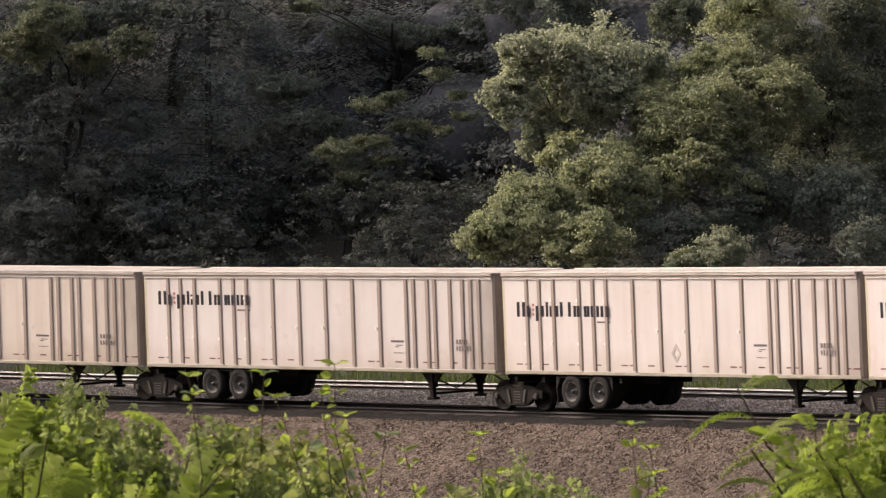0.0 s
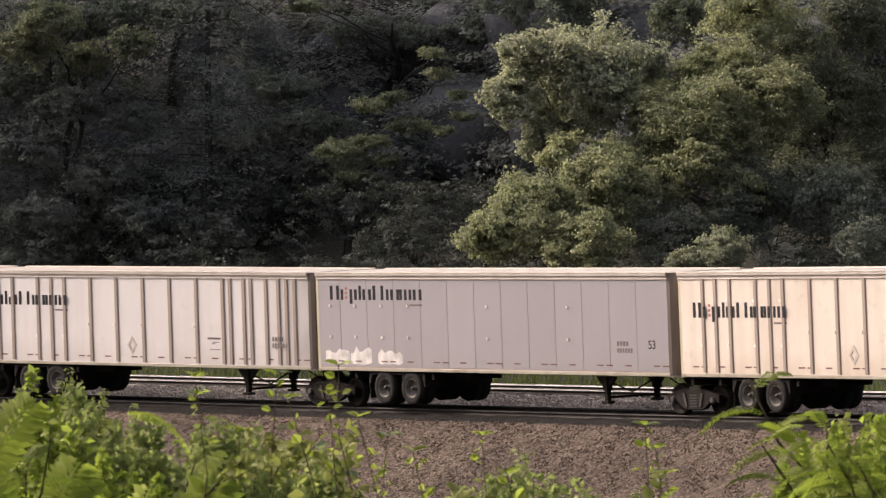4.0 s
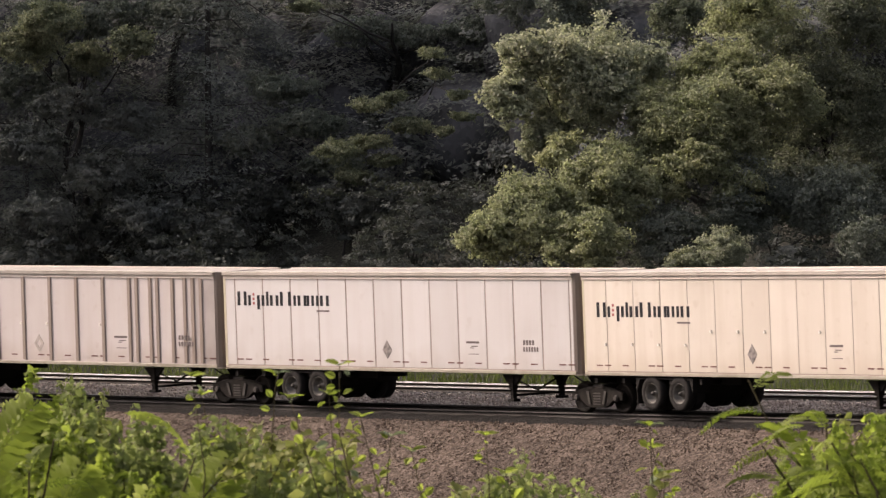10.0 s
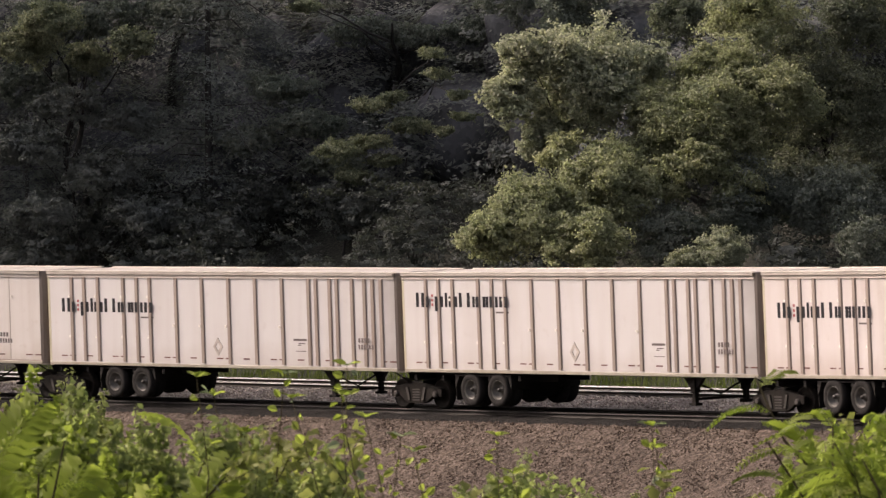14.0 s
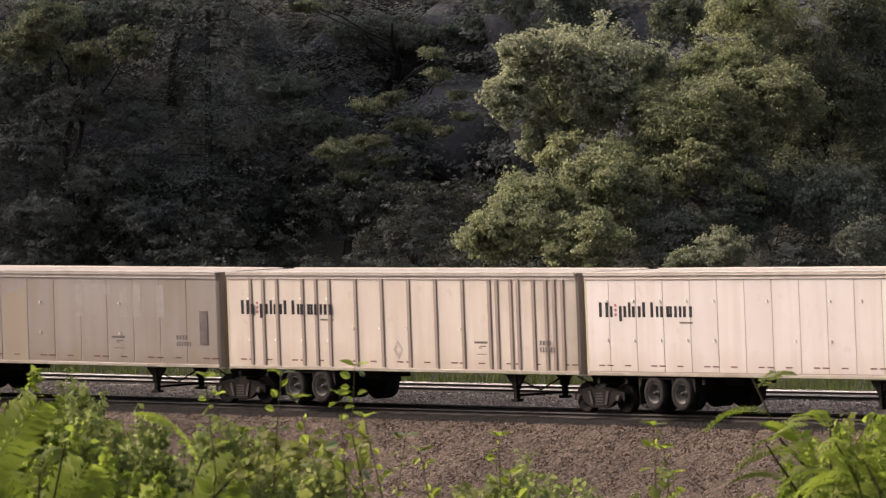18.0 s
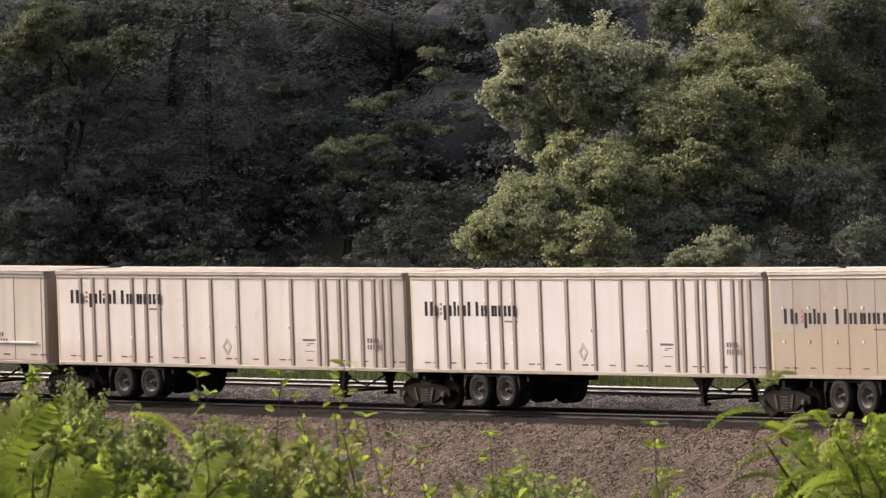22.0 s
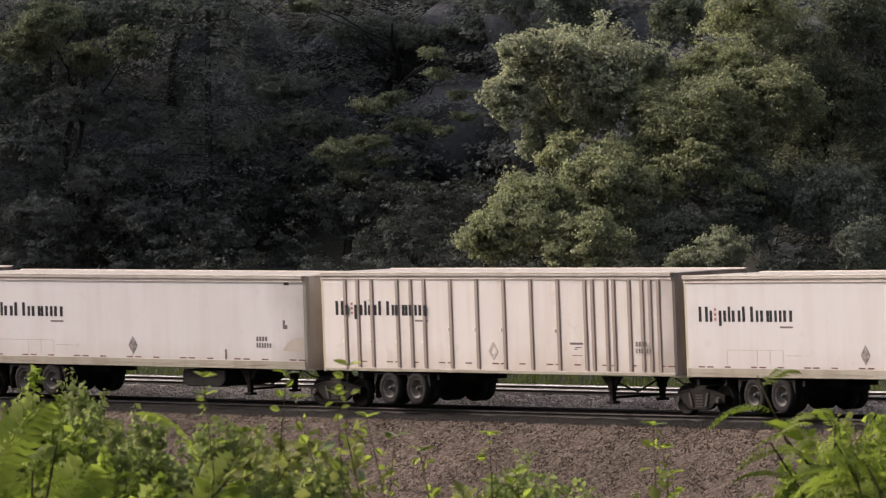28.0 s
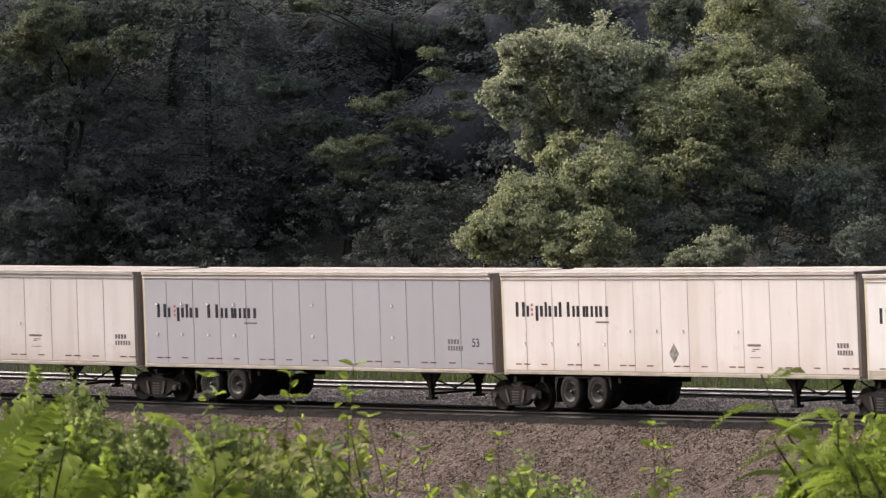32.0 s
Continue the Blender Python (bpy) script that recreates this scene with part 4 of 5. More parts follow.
def far_canopy():
    """The massed crowns up the dark hillside, in which no tree can be told from the next: dense rounded cores, coloured
    for the shade between leaves, under a coat of leaf clumps.
    """
    rng = np.random.default_rng(88)
    ball = bmesh.new()
    bmesh.ops.create_icosphere(ball, subdivisions=3, radius=1.0)
    unit = np.array([v.co[:] for v in ball.verts])
    tris = np.array([[v.index for v in f.verts] for f in ball.faces])
    ball.free()
    verts, faces, pos, out = [], [], [], []
    for d, gap, r0, h in ((24.0, 2.2, 1.8, 0.9), (27.0, 2.6, 2.2, 1.2), (30.0, 2.9, 2.6, 1.8), (33.5, 3.2, 3.0, 2.6), (38.0, 3.8, 3.5, 3.4)):
        for s in np.arange(-52, 2, gap):
            x, y, _ = line_point(s + rng.uniform(-1, 1), d + rng.uniform(-0.9, 0.9))
            if (-4 < x < 3 and y < 231.5) or (x >= 3 and y < 224):
                continue
            c = np.array([x, y, float(ground_height(x, y)) + h * rng.uniform(0.7, 1.3)])
            r = r0 * rng.uniform(0.75, 1.25)
            k = rng.uniform(1.5, 4.0, (3, 3)) * rng.choice([-1, 1], (3, 3))
            f = rng.uniform(0, 6.28, 3)

            def swell(u):
                return 1 + 0.22 * sum(np.sin(u @ k[i] * (1 + i) + f[i]) / (2.2 + 1.6 * i) for i in range(3))
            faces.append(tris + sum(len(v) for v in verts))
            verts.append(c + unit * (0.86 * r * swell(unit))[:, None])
            u = rng.normal(0, 1, (190, 3)) + np.array([0, 0, 0.25])
            u /= np.linalg.norm(u, axis=1)[:, None]
            tip = u * (r * swell(u) * rng.uniform(0.84, 1.28, 190))[:, None]
            n = int(2050 * r0)
            pick = rng.integers(0, 190, n)
            pos.append(c + tip[pick] + rng.normal(0, 1, (n, 3)) * np.array([0.28, 0.28, 0.10]))
            out.append(u[pick] * 0.6 + np.array([0, 0, 0.6]))
    core = arrays_mesh("far_canopy", np.concatenate(verts), np.concatenate(faces), M_CANOPY_SHADE)
    root = tagged(new("far_canopy", core), "massed crowns deep in the wood, its shade in their colour", "woods", kind="stuff")
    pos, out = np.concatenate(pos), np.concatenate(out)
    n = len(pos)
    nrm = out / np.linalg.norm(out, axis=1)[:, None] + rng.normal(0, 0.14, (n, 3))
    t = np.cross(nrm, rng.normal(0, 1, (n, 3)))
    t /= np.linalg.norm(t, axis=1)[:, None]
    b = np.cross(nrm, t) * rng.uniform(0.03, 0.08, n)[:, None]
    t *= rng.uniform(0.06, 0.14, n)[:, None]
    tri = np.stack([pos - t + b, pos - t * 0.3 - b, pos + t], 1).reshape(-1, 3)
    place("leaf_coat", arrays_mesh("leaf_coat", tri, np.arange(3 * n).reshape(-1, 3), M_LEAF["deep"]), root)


def woods():
    far_canopy()
    # the sunlit clump near the line; sun and shade are in the leaf tones
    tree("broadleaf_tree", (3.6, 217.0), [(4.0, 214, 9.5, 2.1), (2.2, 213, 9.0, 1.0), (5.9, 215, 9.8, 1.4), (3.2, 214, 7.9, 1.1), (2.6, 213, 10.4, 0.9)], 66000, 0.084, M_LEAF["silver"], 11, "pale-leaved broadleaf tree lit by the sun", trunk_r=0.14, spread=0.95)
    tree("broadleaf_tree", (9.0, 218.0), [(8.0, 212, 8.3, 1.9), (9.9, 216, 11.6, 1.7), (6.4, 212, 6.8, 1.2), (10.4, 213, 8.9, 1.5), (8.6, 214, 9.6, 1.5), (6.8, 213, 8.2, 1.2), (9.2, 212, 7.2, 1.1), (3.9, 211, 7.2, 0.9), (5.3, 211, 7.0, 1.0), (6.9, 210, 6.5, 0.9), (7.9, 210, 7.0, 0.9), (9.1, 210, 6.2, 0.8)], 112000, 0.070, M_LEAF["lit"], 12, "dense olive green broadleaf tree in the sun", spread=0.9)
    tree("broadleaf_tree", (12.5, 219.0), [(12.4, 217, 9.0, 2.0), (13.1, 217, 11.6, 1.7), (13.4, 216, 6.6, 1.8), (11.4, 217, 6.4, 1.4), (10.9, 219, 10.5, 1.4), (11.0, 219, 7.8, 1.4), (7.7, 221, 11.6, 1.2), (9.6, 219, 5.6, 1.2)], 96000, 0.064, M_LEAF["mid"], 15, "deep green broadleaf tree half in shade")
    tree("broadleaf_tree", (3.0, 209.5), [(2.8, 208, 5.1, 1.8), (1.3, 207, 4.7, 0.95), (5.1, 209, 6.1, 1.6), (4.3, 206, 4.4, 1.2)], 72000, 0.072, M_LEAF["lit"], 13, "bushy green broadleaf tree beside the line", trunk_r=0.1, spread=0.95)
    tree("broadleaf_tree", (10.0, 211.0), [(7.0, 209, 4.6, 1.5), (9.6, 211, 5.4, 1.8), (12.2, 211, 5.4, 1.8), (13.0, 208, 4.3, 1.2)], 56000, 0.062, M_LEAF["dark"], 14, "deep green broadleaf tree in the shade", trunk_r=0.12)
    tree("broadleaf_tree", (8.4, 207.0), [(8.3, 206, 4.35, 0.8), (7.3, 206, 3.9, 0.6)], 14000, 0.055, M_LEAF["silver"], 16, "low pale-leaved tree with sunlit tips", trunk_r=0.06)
    # the shaded wood behind, its shade put into the leaf tones
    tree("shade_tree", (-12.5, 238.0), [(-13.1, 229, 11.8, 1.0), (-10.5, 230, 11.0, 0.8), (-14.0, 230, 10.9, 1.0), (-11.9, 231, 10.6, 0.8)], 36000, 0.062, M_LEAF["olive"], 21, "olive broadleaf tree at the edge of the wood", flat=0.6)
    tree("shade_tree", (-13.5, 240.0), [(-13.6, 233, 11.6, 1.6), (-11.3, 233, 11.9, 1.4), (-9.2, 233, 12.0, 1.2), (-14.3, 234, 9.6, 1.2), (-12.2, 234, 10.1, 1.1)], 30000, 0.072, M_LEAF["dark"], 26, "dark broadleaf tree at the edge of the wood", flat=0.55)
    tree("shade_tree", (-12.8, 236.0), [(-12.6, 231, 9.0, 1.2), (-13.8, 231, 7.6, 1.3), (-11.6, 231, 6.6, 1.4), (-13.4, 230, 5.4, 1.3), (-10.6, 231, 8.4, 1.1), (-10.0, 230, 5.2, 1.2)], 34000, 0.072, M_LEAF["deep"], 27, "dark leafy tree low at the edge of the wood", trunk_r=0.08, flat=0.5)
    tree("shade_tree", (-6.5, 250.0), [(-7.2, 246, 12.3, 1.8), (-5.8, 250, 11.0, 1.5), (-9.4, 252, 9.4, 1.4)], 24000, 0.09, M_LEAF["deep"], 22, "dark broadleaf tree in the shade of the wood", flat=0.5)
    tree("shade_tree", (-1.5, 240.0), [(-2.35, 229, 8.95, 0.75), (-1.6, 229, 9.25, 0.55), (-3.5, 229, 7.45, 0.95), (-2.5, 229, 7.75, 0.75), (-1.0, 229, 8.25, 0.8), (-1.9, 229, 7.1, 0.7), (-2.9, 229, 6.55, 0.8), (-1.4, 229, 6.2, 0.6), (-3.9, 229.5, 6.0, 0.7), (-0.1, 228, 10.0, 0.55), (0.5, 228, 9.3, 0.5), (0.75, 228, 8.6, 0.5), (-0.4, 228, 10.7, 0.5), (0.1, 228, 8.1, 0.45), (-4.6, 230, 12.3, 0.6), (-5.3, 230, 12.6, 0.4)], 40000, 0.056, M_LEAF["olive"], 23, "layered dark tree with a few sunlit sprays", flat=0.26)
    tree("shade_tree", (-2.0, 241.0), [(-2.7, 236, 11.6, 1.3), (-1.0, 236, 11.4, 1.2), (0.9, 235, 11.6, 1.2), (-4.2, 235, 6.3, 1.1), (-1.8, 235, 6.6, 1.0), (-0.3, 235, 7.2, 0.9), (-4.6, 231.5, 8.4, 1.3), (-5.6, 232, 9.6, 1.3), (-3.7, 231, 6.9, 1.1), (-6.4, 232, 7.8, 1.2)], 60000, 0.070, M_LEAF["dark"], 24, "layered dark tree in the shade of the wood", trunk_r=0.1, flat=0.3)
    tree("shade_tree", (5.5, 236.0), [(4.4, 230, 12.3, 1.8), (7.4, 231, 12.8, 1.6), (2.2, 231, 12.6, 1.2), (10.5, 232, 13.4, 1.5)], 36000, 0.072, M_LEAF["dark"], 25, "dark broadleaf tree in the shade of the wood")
    rng = np.random.default_rng(77)
    kinds = []
    for i in range(4):
        x, y = -40.0 + 9 * i, 285.0
        z = float(ground_height(x, y))
        if i < 2:
            kinds.append(tree("forest_tree", (x, y), random_lobes(rng, x, y, z + 0.3, z + 11, 3.6, 10), 3200, 0.25, M_LEAF["dark"], 100 + i, "tall dark forest tree in leaf down to the ground", trunk_r=0.15))
        else:
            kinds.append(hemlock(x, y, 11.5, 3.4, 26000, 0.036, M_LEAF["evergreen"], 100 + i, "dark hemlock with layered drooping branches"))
    placed = set()
    # a few hemlocks towards the line, broadleaf trees beside and behind
    for d, first, last, gap, fine in ((20.5, -46, -26, 7.0, True), (18, -70, -49, 6, False), (27, -76, -54, 7, False), (27, 6, 34, 7, False)):
        for s in np.arange(first, last, gap):
            x, y, _ = line_point(s + rng.uniform(-1.2, 1.2), d + rng.uniform(-1.0, 1.0))
            sc = rng.uniform(0.85, 1.25)
            m = pose(x, y, float(ground_height(x, y)) - 0.1, 0, 0, rng.uniform(0, 360)) @ Matrix.Diagonal((sc, sc, sc * rng.uniform(0.85, 1.1), 1))
            k = int(rng.integers(2, 4) if fine else rng.integers(0, 2))
            if k in placed:
                copy_thing(kinds[k], m)
            else:
                kinds[k].matrix_basis = m
                placed.add(k)
    # low growth at the edge of the wood, darkened in colour for its shade
    low = []
    for i in range(3):
        x, y = -46.0 - 6 * i, 290.0
        z = float(ground_height(x, y))
        low.append(tree("undergrowth_bush", (x, y), [(x + rng.uniform(-1.2, 1.2), y + rng.uniform(-0.8, 0.8), z + rng.uniform(0.5, 2.0), rng.uniform(0.7, 1.1)) for _ in range(6)], 3800, 0.068, M_LEAF["low_shade"], 160 + i, "dark leafy undergrowth at the edge of the wood", "bush", 0.05, None, 0.3))
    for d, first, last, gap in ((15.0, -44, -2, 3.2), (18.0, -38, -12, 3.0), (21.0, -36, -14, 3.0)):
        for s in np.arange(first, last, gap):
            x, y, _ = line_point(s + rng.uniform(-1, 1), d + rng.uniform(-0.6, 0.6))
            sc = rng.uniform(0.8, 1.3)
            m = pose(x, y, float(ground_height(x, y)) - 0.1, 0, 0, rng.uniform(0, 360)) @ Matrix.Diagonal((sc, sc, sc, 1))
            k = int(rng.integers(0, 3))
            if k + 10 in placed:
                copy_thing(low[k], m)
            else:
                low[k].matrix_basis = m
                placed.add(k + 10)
    # a hanging crown and a high one, added to block sun from the wood
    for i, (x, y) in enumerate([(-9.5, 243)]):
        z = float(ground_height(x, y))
        tree("tall_tree", (x, y), random_lobes(rng, x - 0.5, y - 5, z + 7.5, z + 15, 4.2, 9), 30000, 0.11, M_LEAF["dark"], 220 + i, "tall tree with low-hanging dark sprays, added to shade the wood", trunk_r=0.2, trunk_top=11, flat=0.5)
    tree("tall_tree", (-14, 243), [(-12.5, 237.2, 15.2, 2.0), (-14.5, 238, 16.6, 2.2), (-16.5, 239, 18, 2.2), (-10.5, 236.6, 14.2, 1.2)], 26000, 0.26, M_LEAF["dark"], 231, "unseen tall tree with a high dense crown, added to shade the wood", trunk_r=0.2)
    # tall trees added with their crowns above the view, to throw the wood into shade
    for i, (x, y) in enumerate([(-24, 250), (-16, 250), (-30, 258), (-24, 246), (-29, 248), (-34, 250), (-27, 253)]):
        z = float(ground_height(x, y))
        tree("tall_tree", (x, y), random_lobes(rng, x - 1, y - 9, z + 8.0, z + 19, 5.6, 9), 8500, 0.42, M_LEAF["dark"], 200 + i, "unseen tall tree with a high dense crown, added to shade the wood", trunk_r=0.2, trunk_top=14)


woods()


# ---- verge grass behind the second track ----
def verge():
    rng = np.random.default_rng(9)
    n = 14000
    s, d = rng.uniform(-30, 30, n), rng.uniform(8.7, 13.5, n)
    xy = np.array([line_point(a, b)[:2] for a, b in zip(s, d)])
    z = ground_height(xy[:, 0], xy[:, 1])
    h = rng.uniform(0.15, 0.5, n)
    a = rng.uniform(0, 2 * math.pi, n)
    side = np.stack([np.cos(a), np.sin(a), 0 * a], 1) * 0.02
    p = np.column_stack([xy, z - 0.03])
    tip = p + np.column_stack([rng.normal(0, 0.1, (n, 2)), h])
    verts = np.stack([p - side, p + side, tip], 1).reshape(-1, 3)
    faces = np.arange(n * 3).reshape(-1, 3)
    tagged(new("verge_grass", arrays_mesh("verge_grass", verts, faces, M_LEAF["grass"])), "rough green grass along the far side of the line", "grass", kind="stuff")


verge()

# ---- plants in front ----
SWAYING = []


def blow(px, phase, gain=1.0):
    """A slow lean in the wind with small quick gusts, degrees about x and y."""
    drift_t = [0, 1.5, 3, 6, 9, 10, 13, 15, 17, 19, 22, 25.5, 28, 30, 32]
    drift = [0, -2, 10, 12, 14, 12, 19, 22, 25, 22, 18, 15, 21, 26, 26]

    def bend(t):
        g = np.interp(t, drift_t, drift) / 26.0
        q = 0.16 * math.sin(2.1 * t + phase) + 0.09 * math.sin(4.7 * t + 2 * phase)
        return (0.3 * px * q * gain, px * (g + q) * gain)
    return bend


def frond_mesh(length, pairs, leaflet, droop, mat, seed):
    """A compound leaf along x: a thin stalk with paired folded leaflets grown on to it."""
    rng = np.random.default_rng(seed)
    verts, faces, spine = [], [], []
    for k in range(pairs + 2):
        f = k / (pairs + 1)
        p = np.array([length * f * (1 - 0.18 * f * f), 0, length * (0.30 * f - droop * f * f)])
        spine.append(p)
        verts += [p - np.array([0, 0.004, 0]), p + np.array([0, 0.004, 0])]
        if k:
            a = 2 * k - 2
            faces += [(a, a + 2, a + 3), (a, a + 3, a + 1)]
    for k in range(1, pairs + 1):
        f = k / (pairs + 1)
        size = leaflet * (0.55 + 0.9 * math.sin(math.pi * (0.12 + 0.8 * f))) * rng.uniform(0.85, 1.1)
        t = spine[k + 1] - spine[k]
        t /= np.linalg.norm(t)
        for side in (-1, 1):
            dirv = np.array([0, side, 0]) * 0.9 + t * 0.45 + np.array([0, 0, -0.25 + rng.normal(0, 0.12)])
            dirv /= np.linalg.norm(dirv)
            b = np.cross(dirv, np.array([0, 0, 1.0]))
            b /= np.linalg.norm(b)
            up = np.cross(b, dirv)
            foot = 2 * k + (0 if side < 0 else 1)
            p0, i = verts[foot], len(verts)
            verts += [p0 + dirv * size * 0.45 + b * size * 0.18 + up * size * 0.05, p0 + dirv * size, p0 + dirv * size * 0.45 - b * size * 0.18 + up * size * 0.05]
            faces += [(foot, i, i + 1), (foot, i + 1, i + 2)]
    return arrays_mesh("frond", verts, faces, mat)


def leaf_mesh(mat, seed):
    """One broad oval leaf along x, folded at its rib."""
    rng = np.random.default_rng(seed)
    rim = [(0, 0), (0.2, 0.26), (0.5, 0.36), (0.8, 0.22), (1.0, 0.0)]
    curl = rng.uniform(0.05, 0.3)
    verts = [(x, 0, -curl * x * x) for x, _ in rim]
    for side in (1, -1):
        verts += [(x, side * w, 0.10 * w / 0.36 - curl * x * x) for x, w in rim[1:-1]]
    faces = []
    for s in (5, 8):
        faces += [(0, 1, s), (1, 2, s + 1), (1, s + 1, s), (2, 3, s + 2), (2, s + 2, s + 1), (3, 4, s + 2)]
    return arrays_mesh("leaf", verts, faces, mat)


def leaf_tint(name, lo, hi, trans):
    """The same for leaves that are objects of their own."""
    m = leafy(name, lo, hi, trans)
    nt, ln = m.node_tree.nodes, m.node_tree.links
    info = nt.new("ShaderNodeObjectInfo")
    for r in [n for n in nt if n.type == "VALTORGB" and n.inputs[0].links and n.inputs[0].links[0].from_node.type == "NEW_GEOMETRY"]:
        ln.new(info.outputs["Random"], r.inputs[0])
    return m


M_NEARLEAF = leaf_tint("broad_leaf", (0.209, 0.259, 0.047), (0.407, 0.464, 0.110), 0.52)
M_PALELEAF = leaf_tint("leaf_underside", (0.22, 0.27, 0.17), (0.34, 0.38, 0.27), 0.3)
LEAVES = [leaf_mesh(M_NEARLEAF, k) for k in range(4)] + [leaf_mesh(M_PALELEAF, 9)]
M_FROND = leaf_tint("frond_leaf", (0.120, 0.159, 0.031), (0.282, 0.339, 0.070), 0.55)
M_FERN = leaf_tint("fern_leaf", (0.256, 0.312, 0.060), (0.474, 0.537, 0.120), 0.58)
FERNS = [frond_mesh(0.36 + 0.06 * k, 11 + k, 0.082, 0.40 + 0.12 * k, M_FERN, 60 + k) for k in range(3)]
FRONDS = [frond_mesh(0.28 + 0.05 * k, 12 + k, 0.051, 0.46 + 0.13 * k, M_FROND, 30 + k) for k in range(4)]


def sapling(x, y, top, seed, gain=1.0):
    """A slim bent stem with alternate broad leaves, a tuft at the tip and leafy side shoots."""
    rng = np.random.default_rng(seed)
    z = float(ground_height(x, y)) - 0.05
    hgt = top - z
    root = tagged(new("sapling"), "slim green sapling with broad leaves", "sapling", "saplings in front of the line")
    home = pose(x, y, z)
    root.matrix_basis = home
    lean = rng.uniform(-0.28, -0.02) * hgt
    main = limb_path((-lean, 0, 0), (0, rng.normal(0, 0.05), hgt), rng, 0.0, 7)
    part("stem", tube(main, [0.008 * (1 - 0.75 * k / 6) for k in range(7)], 5), M_TWIG, root)
    pts = np.array(main)

    def spot(line, f):
        q = f * (len(line) - 1)
        j = min(int(q), len(line) - 2)
        return line[j] + (line[j + 1] - line[j]) * (q - j)
    for k in range(32):
        f = 0.3 + 0.7 * (k + 0.5) / 32
        size = rng.uniform(0.042, 0.070) * (1.1 - 0.2 * f)
        me = LEAVES[4] if rng.random() < 0.13 else LEAVES[rng.integers(0, 4)]
        m = pose(*spot(pts, f), 0, rng.uniform(-60, 50), rng.uniform(0, 360)) @ pose(0.02, 0, 0, rng.uniform(-85, 85)) @ Matrix.Diagonal((size, size, size, 1))
        place("leaf", me, root, m)
    for a in (20, 150, 275):
        m = pose(*pts[-1], 0, -22, a + rng.uniform(-30, 30)) @ pose(0, 0, 0, rng.uniform(-25, 25)) @ Matrix.Diagonal((0.075, 0.075, 0.075, 1))
        place("leaf", LEAVES[rng.integers(0, 5)], root, m)
    where, out = [], []
    for k in range(6):
        p = spot(pts, rng.uniform(0.3, 0.8))
        tip = (p[0] + rng.uniform(-0.32, 0.32), p[1] + rng.normal(0, 0.15), p[2] + rng.uniform(0.08, 0.34))
        shoot = limb_path(tuple(p), tip, rng, 0.02, 5)
        part("shoot", tube(shoot, [0.005, 0.004, 0.003, 0.002, 0.001], 4), M_TWIG, root)
        sh = np.array(shoot)
        for j in range(16):
            where.append(spot(sh, rng.uniform(0.15, 1.0)) + rng.normal(0, 0.022, 3))
            out.append((rng.normal(0, 0.5), -0.4, 0.8))
    place("foliage", leaves_mesh("foliage", np.array(where), np.array(out), 0.05, M_LEAF["near"], rng, 1.35, 0.7), root)
    SWAYING.append((root, home, blow(2.6 * gain, seed * 1.7)))
    return root


def frond_bush(x, y, top, seed, n, reach, side, label):
    """A shrub of arching compound leaves on a few stems; side leans its stems along x."""
    rng = np.random.default_rng(seed)
    z = float(ground_height(x, y)) - 0.05
    hgt = top - z
    root = tagged(new("locust_shrub"), label, "shrub", "shrubs in front of the line")
    home = pose(x, y, z)
    root.matrix_basis = home
    for k in range(4):
        tip = (side * reach * (1.0 if k == 0 else rng.uniform(0.4, 0.95)), rng.normal(0, 0.3), hgt * (0.97 if k == 0 else rng.uniform(0.75, 0.95)))
        st = limb_path((rng.normal(0, 0.08), rng.normal(0, 0.08), 0), tip, rng, 0.25, 7)
        part("stem", tube(st, [0.014 * (1 - 0.7 * i / 6) for i in range(7)], 5), M_TWIG, root)
        pts = np.array(st)
        for j in range(n // 4):
            f = 0.45 + 0.55 * (j + rng.random()) / (n // 4)
            q = f * 6
            i = min(int(q), 5)
            p = pts[i] + (pts[i + 1] - pts[i]) * (q - i)
            yaw = rng.uniform(0, 360)
            sc = rng.uniform(0.6, 1.05)
            m = pose(*p, 0, rng.uniform(-65, 5), yaw) @ pose(0, 0, 0, rng.uniform(-35, 35)) @ Matrix.Diagonal((sc, sc, sc, 1))
            place("frond", FERNS[rng.integers(0, 3)] if rng.random() < 0.12 else FRONDS[rng.integers(0, 4)], root, m)
    SWAYING.append((root, home, blow(2.4, seed * 0.9)))
    return root


def fern_clump(x, y, top, seed, n):
    """A young locust whose tall compound leaves stand up and hook over, broadside on."""
    rng = np.random.default_rng(seed)
    z = float(ground_height(x, y)) - 0.05
    hgt = top - z
    root = tagged(new("young_locust"), "young locust with tall hooked compound leaves", "shrub", "shrubs in front of the line")
    home = pose(x, y, z)
    root.matrix_basis = home
    for k in range(n):
        p = (rng.normal(0, 0.16), rng.normal(0, 0.1), hgt * rng.uniform(0.80, 1.0))
        part("stem", tube([(p[0] * 0.3, 0, 0), (p[0] * 0.7, p[1] * 0.6, p[2] * 0.6), p], [0.009, 0.007, 0.004], 5), M_TWIG, root)
        sc = rng.uniform(0.95, 1.35)
        m = pose(*p, 0, rng.uniform(-86, -58), rng.choice([0, 0, 0, 180])) @ pose(0, 0, 0, rng.uniform(50, 85)) @ Matrix.Diagonal((sc, sc, sc, 1))
        place("frond", FERNS[rng.integers(0, 3)], root, m)
    SWAYING.append((root, home, blow(2.6, seed * 0.7)))
    return root


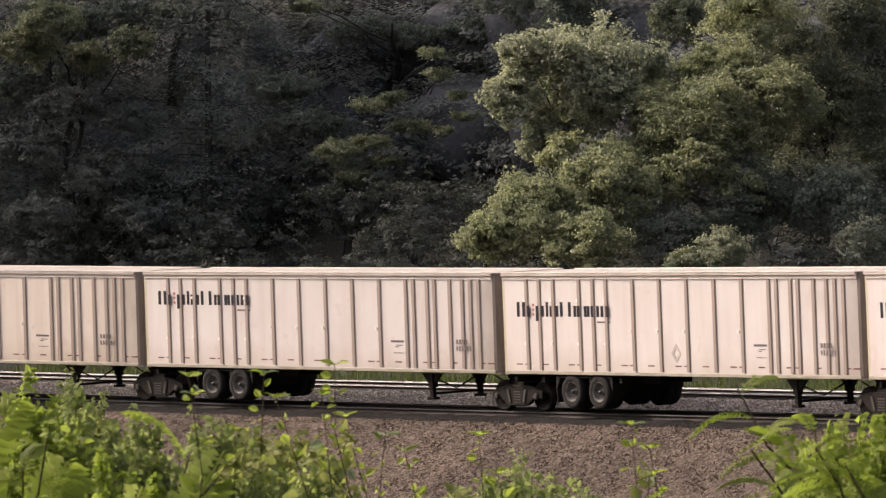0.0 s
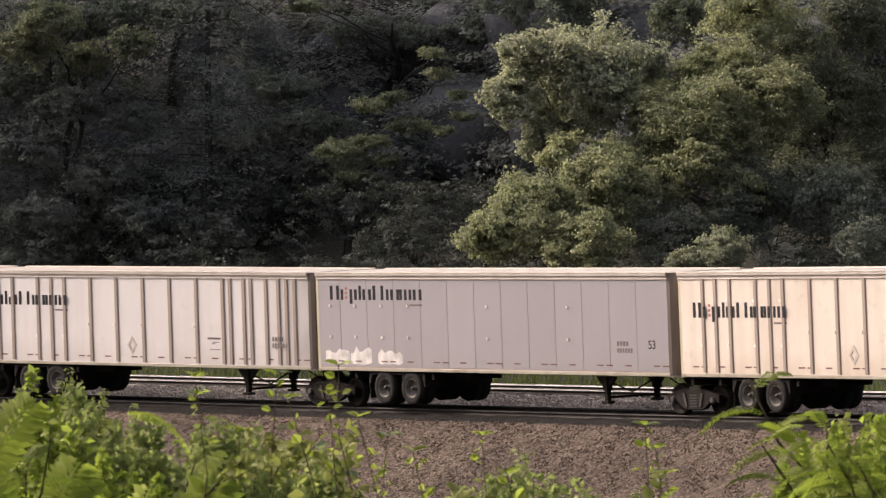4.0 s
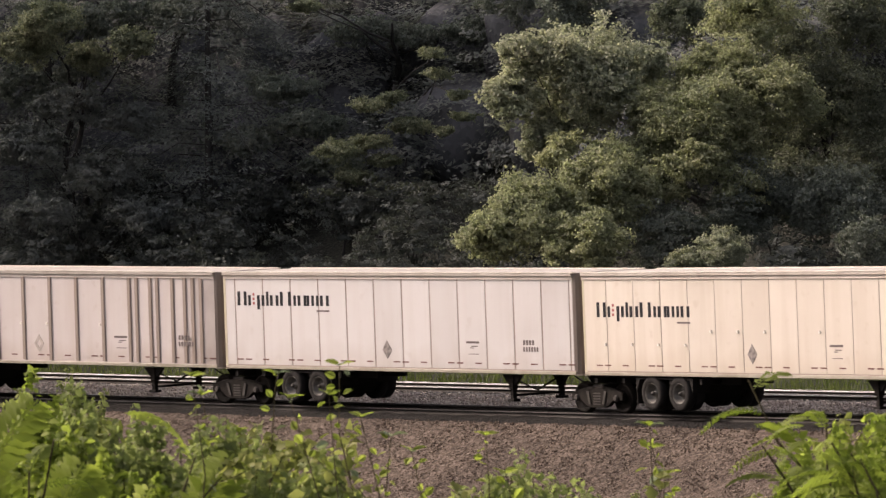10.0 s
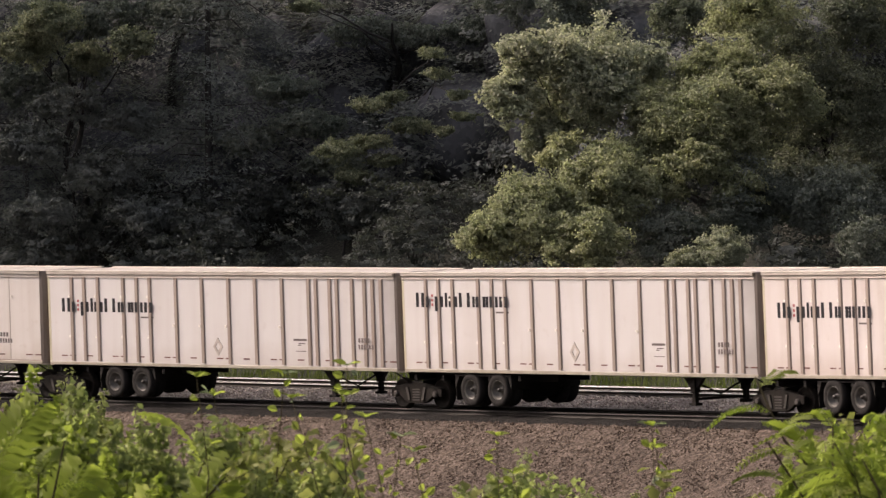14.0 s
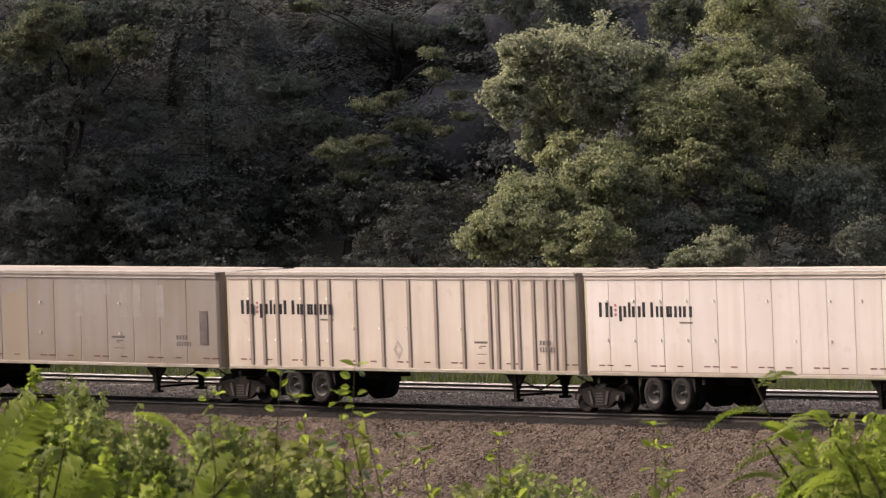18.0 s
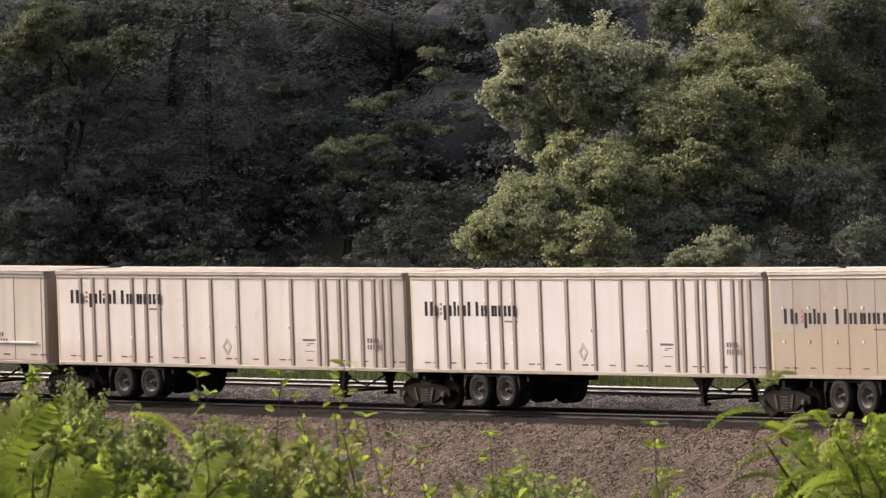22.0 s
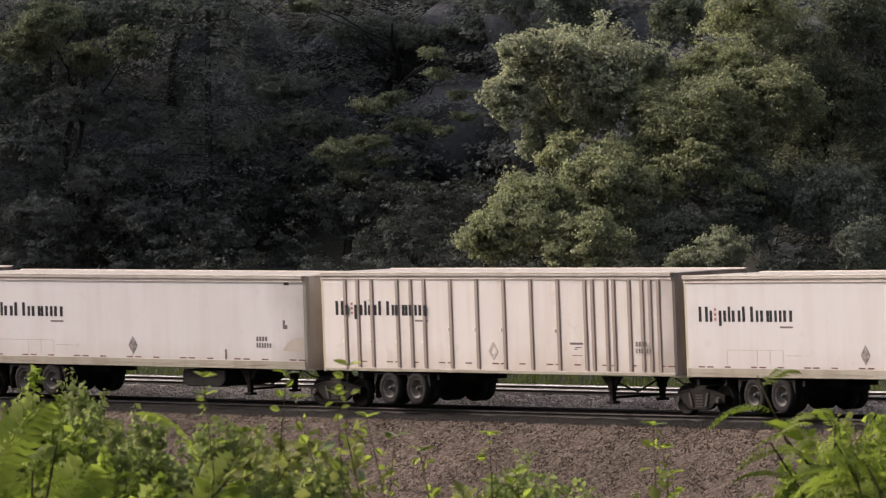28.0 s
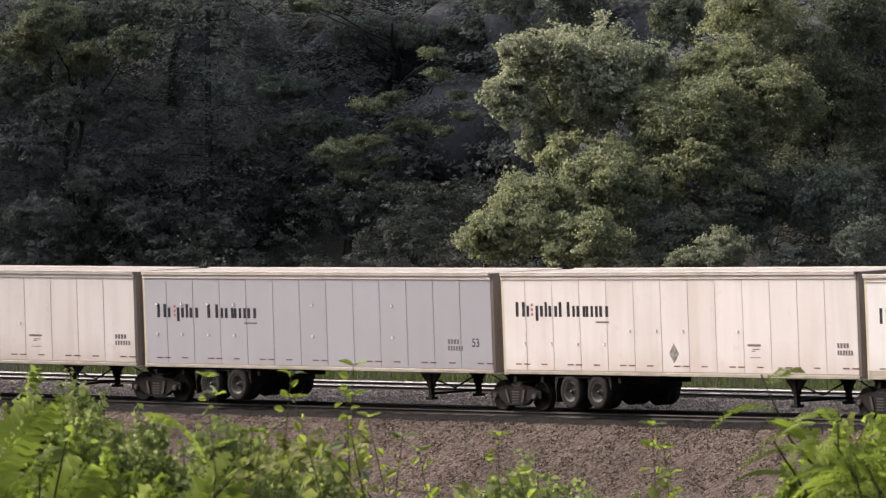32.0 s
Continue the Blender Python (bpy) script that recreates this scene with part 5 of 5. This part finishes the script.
def bush(name, x, y, top, r, n_leaf, leaf, mat, seed, label, sway=0.0, low=0.12, drop=0.42):
    """A rounded bush: stems from the foot and a body of many small leaves in uneven lobes."""
    rng = np.random.default_rng(seed)
    z = float(ground_height(x, y)) - 0.05
    hgt = top - z
    root = tagged(new(name), label, "bush", "bushes in front of the line")
    home = pose(x, y, z)
    root.matrix_basis = home
    pts, outs = [], []
    shoots = 34
    for k in range(shoots):
        a, q = rng.uniform(0, 6.283), math.sqrt(rng.random())
        tip = (math.cos(a) * r * q, math.sin(a) * r * q, hgt * (1.0 - drop * q * q) * rng.uniform(1.0 - 0.52 * drop, 1.0))
        path = limb_path((tip[0] * 0.25, tip[1] * 0.25, 0), tip, rng, 0.0, 5)
        if k % 4 == 0:
            part("stem", tube(path, [0.016, 0.013, 0.010, 0.006, 0.002], 4), M_TWIG, root)
        line = np.array(path)
        n = n_leaf // shoots
        f = rng.uniform(low, 1.0, n) ** 0.75
        i = np.minimum((f * 4).astype(int), 3)
        p = line[i] + (line[i + 1] - line[i]) * (f * 4 - i)[:, None]
        w = r * (0.34 - 0.26 * f)
        side = rng.normal(0, 1, (n, 3)) * np.array([1, 1, 0.6]) * w[:, None] * 0.75
        pts.append(p + side)
        outs.append(side / (np.linalg.norm(side, axis=1)[:, None] + 1e-6) * 0.6 + np.array([0, -0.15, 0.6]))
    pts = np.concatenate(pts)
    keep = pts[:, 2] > 0.02
    place("foliage", leaves_mesh("foliage", pts[keep], np.concatenate(outs)[keep], leaf, mat, rng, 1.5, 0.5), root)
    if sway:
        SWAYING.append((root, home, blow(sway, seed * 1.3)))
    return root


def front_plants():
    tips = [(-1.15, 30.5, 5.6), (-1.21, 33.4, 5.43), (-0.85, 33.1, 5.54), (-0.75, 31.0, 5.49), (-0.52, 32.0, 5.61), (-0.56, 31.8, 5.48), (-0.45, 32.6, 5.35),
            (-0.18, 30.4, 5.27), (-0.26, 30.1, 5.35), (-1.04, 33.3, 5.25), (0.84, 30.0, 5.40), (0.94, 31.8, 5.23), (0.17, 32.9, 5.25), (0.25, 30.9, 5.15), (1.05, 33.8, 5.03)]
    for i, (x, y, top) in enumerate(tips):
        sapling(x, y, top, 300 + i)
    frond_bush(-2.15, 31.5, 5.36, 401, 28, 0.35, 1, "locust shrub with arching yellow-green compound leaves")
    frond_bush(-1.60, 32.5, 5.22, 402, 36, 0.4, 1, "low locust shrub with bright compound leaves")
    fern_clump(-2.02, 31.0, 5.12, 411, 5)
    fern_clump(-1.82, 31.6, 5.10, 412, 3)
    fern_clump(-1.42, 32.0, 4.98, 413, 4)
    frond_bush(2.12, 31.0, 5.62, 403, 44, 0.78, -1, "locust shrub leaning out with bright compound leaves")
    frond_bush(2.25, 30.0, 5.36, 404, 32, 0.6, -1, "locust shrub with bright compound leaves")
    frond_bush(1.45, 32.0, 5.02, 405, 32, 0.3, -1, "low locust shrub with bright compound leaves")
    back = [(-3.90, 62, 4.80, 0.90), (-3.51, 62, 4.70, 0.80), (-2.98, 58, 4.71, 0.70), (-3.10, 52, 4.85, 0.70), (-2.65, 50, 4.83, 0.60), (-2.28, 50, 4.76, 0.60), (-2.89, 46, 4.88, 0.60), (-1.91, 48, 4.87, 0.55), (-1.60, 46, 4.90, 0.55), (-1.38, 46, 4.93, 0.50), (-1.15, 46, 4.90, 0.50), (-0.86, 44, 4.88, 0.45), (-0.67, 44, 4.77, 0.40)]
    for i, (x, y, top, r) in enumerate(back):
        bush("bush", x, y, top, r, 6600, 0.056, M_LEAF["bush"], 500 + i, "bright green feathery bush", 0.5)
    front = [(-2.47, 44, 4.84, 0.50), (-2.02, 42, 4.88, 0.50), (-1.71, 42, 4.85, 0.50), (-1.33, 40, 4.92, 0.45), (-1.03, 40, 4.89, 0.45), (-0.74, 40, 4.83, 0.40), (-0.44, 40, 4.76, 0.35), (2.94, 50, 4.62, 0.50), (3.19, 50, 4.72, 0.50), (2.43, 45, 4.66, 0.50), (1.95, 42, 4.69, 0.45), (1.61, 42, 4.62, 0.40)]
    front += [(1.78, 33, 5.28, 0.35), (2.18, 36, 5.30, 0.38), (1.67, 33, 5.15, 0.30), (1.88, 32, 5.23, 0.35), (1.48, 33, 5.05, 0.30), (2.17, 34, 5.24, 0.35)]
    for i, (x, y, top, r) in enumerate(front):
        bush("bush", x, y, top, r, 6400, 0.038, M_LEAF["near"], 530 + i, "soft green bush among the saplings", 0.7)
    # fine feathery growth between the saplings
    for i, (x, y, top, r) in enumerate([(-1.08, 33, 5.38, 0.28), (-0.90, 33.5, 5.30, 0.25), (-1.30, 34, 5.24, 0.30), (0.38, 33, 5.20, 0.34), (0.18, 33, 5.13, 0.32), (0.60, 33.5, 5.08, 0.32), (-1.74, 33.2, 5.58, 0.24), (-1.50, 33.8, 5.46, 0.22), (-0.62, 34, 5.18, 0.26)]):
        bush("bush", x, y, top, r, 4200, 0.029, M_LEAF["feather"], 570 + i, "fine feathery grey-green bush", 0.8, 0.55, 0.2)
    for i, (x, y, top, r) in enumerate([(-2.02, 33.5, 5.56, 0.28), (-1.82, 33, 5.38, 0.26), (-1.58, 32.6, 5.26, 0.26), (-1.36, 32, 5.12, 0.24), (1.92, 32.4, 5.46, 0.28), (2.1, 32.8, 5.50, 0.26), (1.7, 32.2, 5.26, 0.24)]):
        bush("bush", x, y, top, r, 4600, 0.034, M_LEAF["lime"], 590 + i, "bright yellow-green leafy bush", 0.8, 0.5, 0.2)
    for i, (x, y, top, r) in enumerate([(-8.9, 165, 2.1, 0.9), (-7.9, 160, 1.9, 0.7), (-9.9, 160, 2.0, 0.8)]):
        bush("bush", x, y, top, r, 5000, 0.10, M_LEAF["weed"], 540 + i, "grey-green bush with small leaves")
    bush("bush", 9.3, 150, 1.75, 0.8, 5000, 0.09, M_LEAF["bush"], 550, "olive green bush with small leaves")
    bush("bush", 8.6, 140, 1.2, 0.8, 5000, 0.09, M_LEAF["bush"], 551, "olive green bush with small leaves")
    for i, (x, y, top, r) in enumerate([(2.2, 172, -0.35, 1.1), (3.2, 172, -0.7, 1.0), (1.3, 172, -0.9, 0.9), (4.6, 172, -1.2, 0.9)]):
        bush("bush", x, y, top, r, 9000, 0.06, M_LEAF["weed"], 560 + i, "fine-leaved grey-green weed on the stone shoulder")


front_plants()


# ---- what moves ----
LEAN = 2.2


def run(t):
    """How far the train has come at t seconds, from where it is at 16 s."""
    u = (t - 16.0) / 16.0
    return 16 * 10.23638 * u + 8 * 0.08519 * u * u + 16 * 0.0180 * u ** 3 / 3


def rail_pose(s0, s1, lean):
    """The pose of a stiff thing whose ends stand over the track's middle at s0 and s1."""
    x0, y0, _ = line_point(s0, 1.50)
    x1, y1, _ = line_point(s1, 1.50)
    z0, z1 = line_height(s0), line_height(s1)
    yaw = math.degrees(math.atan2(y1 - y0, x1 - x0))
    pitch = -math.degrees(math.atan2(z1 - z0, math.hypot(x1 - x0, y1 - y0)))
    return pose(x0, y0, z0, lean, pitch, yaw)


def motions():
    times = [k * 0.5 for k in range(65)]
    for start, car, truck in CARS:
        walk(car, [(t, rail_pose(start + run(t), start + run(t) + 16.1, LEAN)) for t in times])
        walk(truck, [(t, rail_pose(start + run(t) + 0.1, start + run(t) + 1.1, LEAN)) for t in times])
        # the wheels roll while the bogie is anywhere near the view
        inside = [k / 20 for k in range(641) if abs(start + run(k / 20)) < 40]
        for axle in [c for c in truck.children if c.name.startswith("wheelset")]:
            x, z = axle.matrix_basis.translation.x, axle.matrix_basis.translation.z
            rows = [(t, pose(x, 0, z, 0, math.degrees((run(t) - run(inside[0])) / 0.425) % 360.0, 0)) for t in inside]
            if rows[0][0] > 0:
                rows.insert(0, (0.0, rows[0][1]))
            if rows[-1][0] < 32:
                rows.append((32.0, rows[-1][1]))
            walk(axle, rows)
    for plant, home, bend in SWAYING:
        rows = []
        for k in range(65):
            t = k * 0.5
            rows.append((t, home @ pose(0, 0, 0, bend(t)[0], bend(t)[1], 0)))
        walk(plant, rows)


motions()
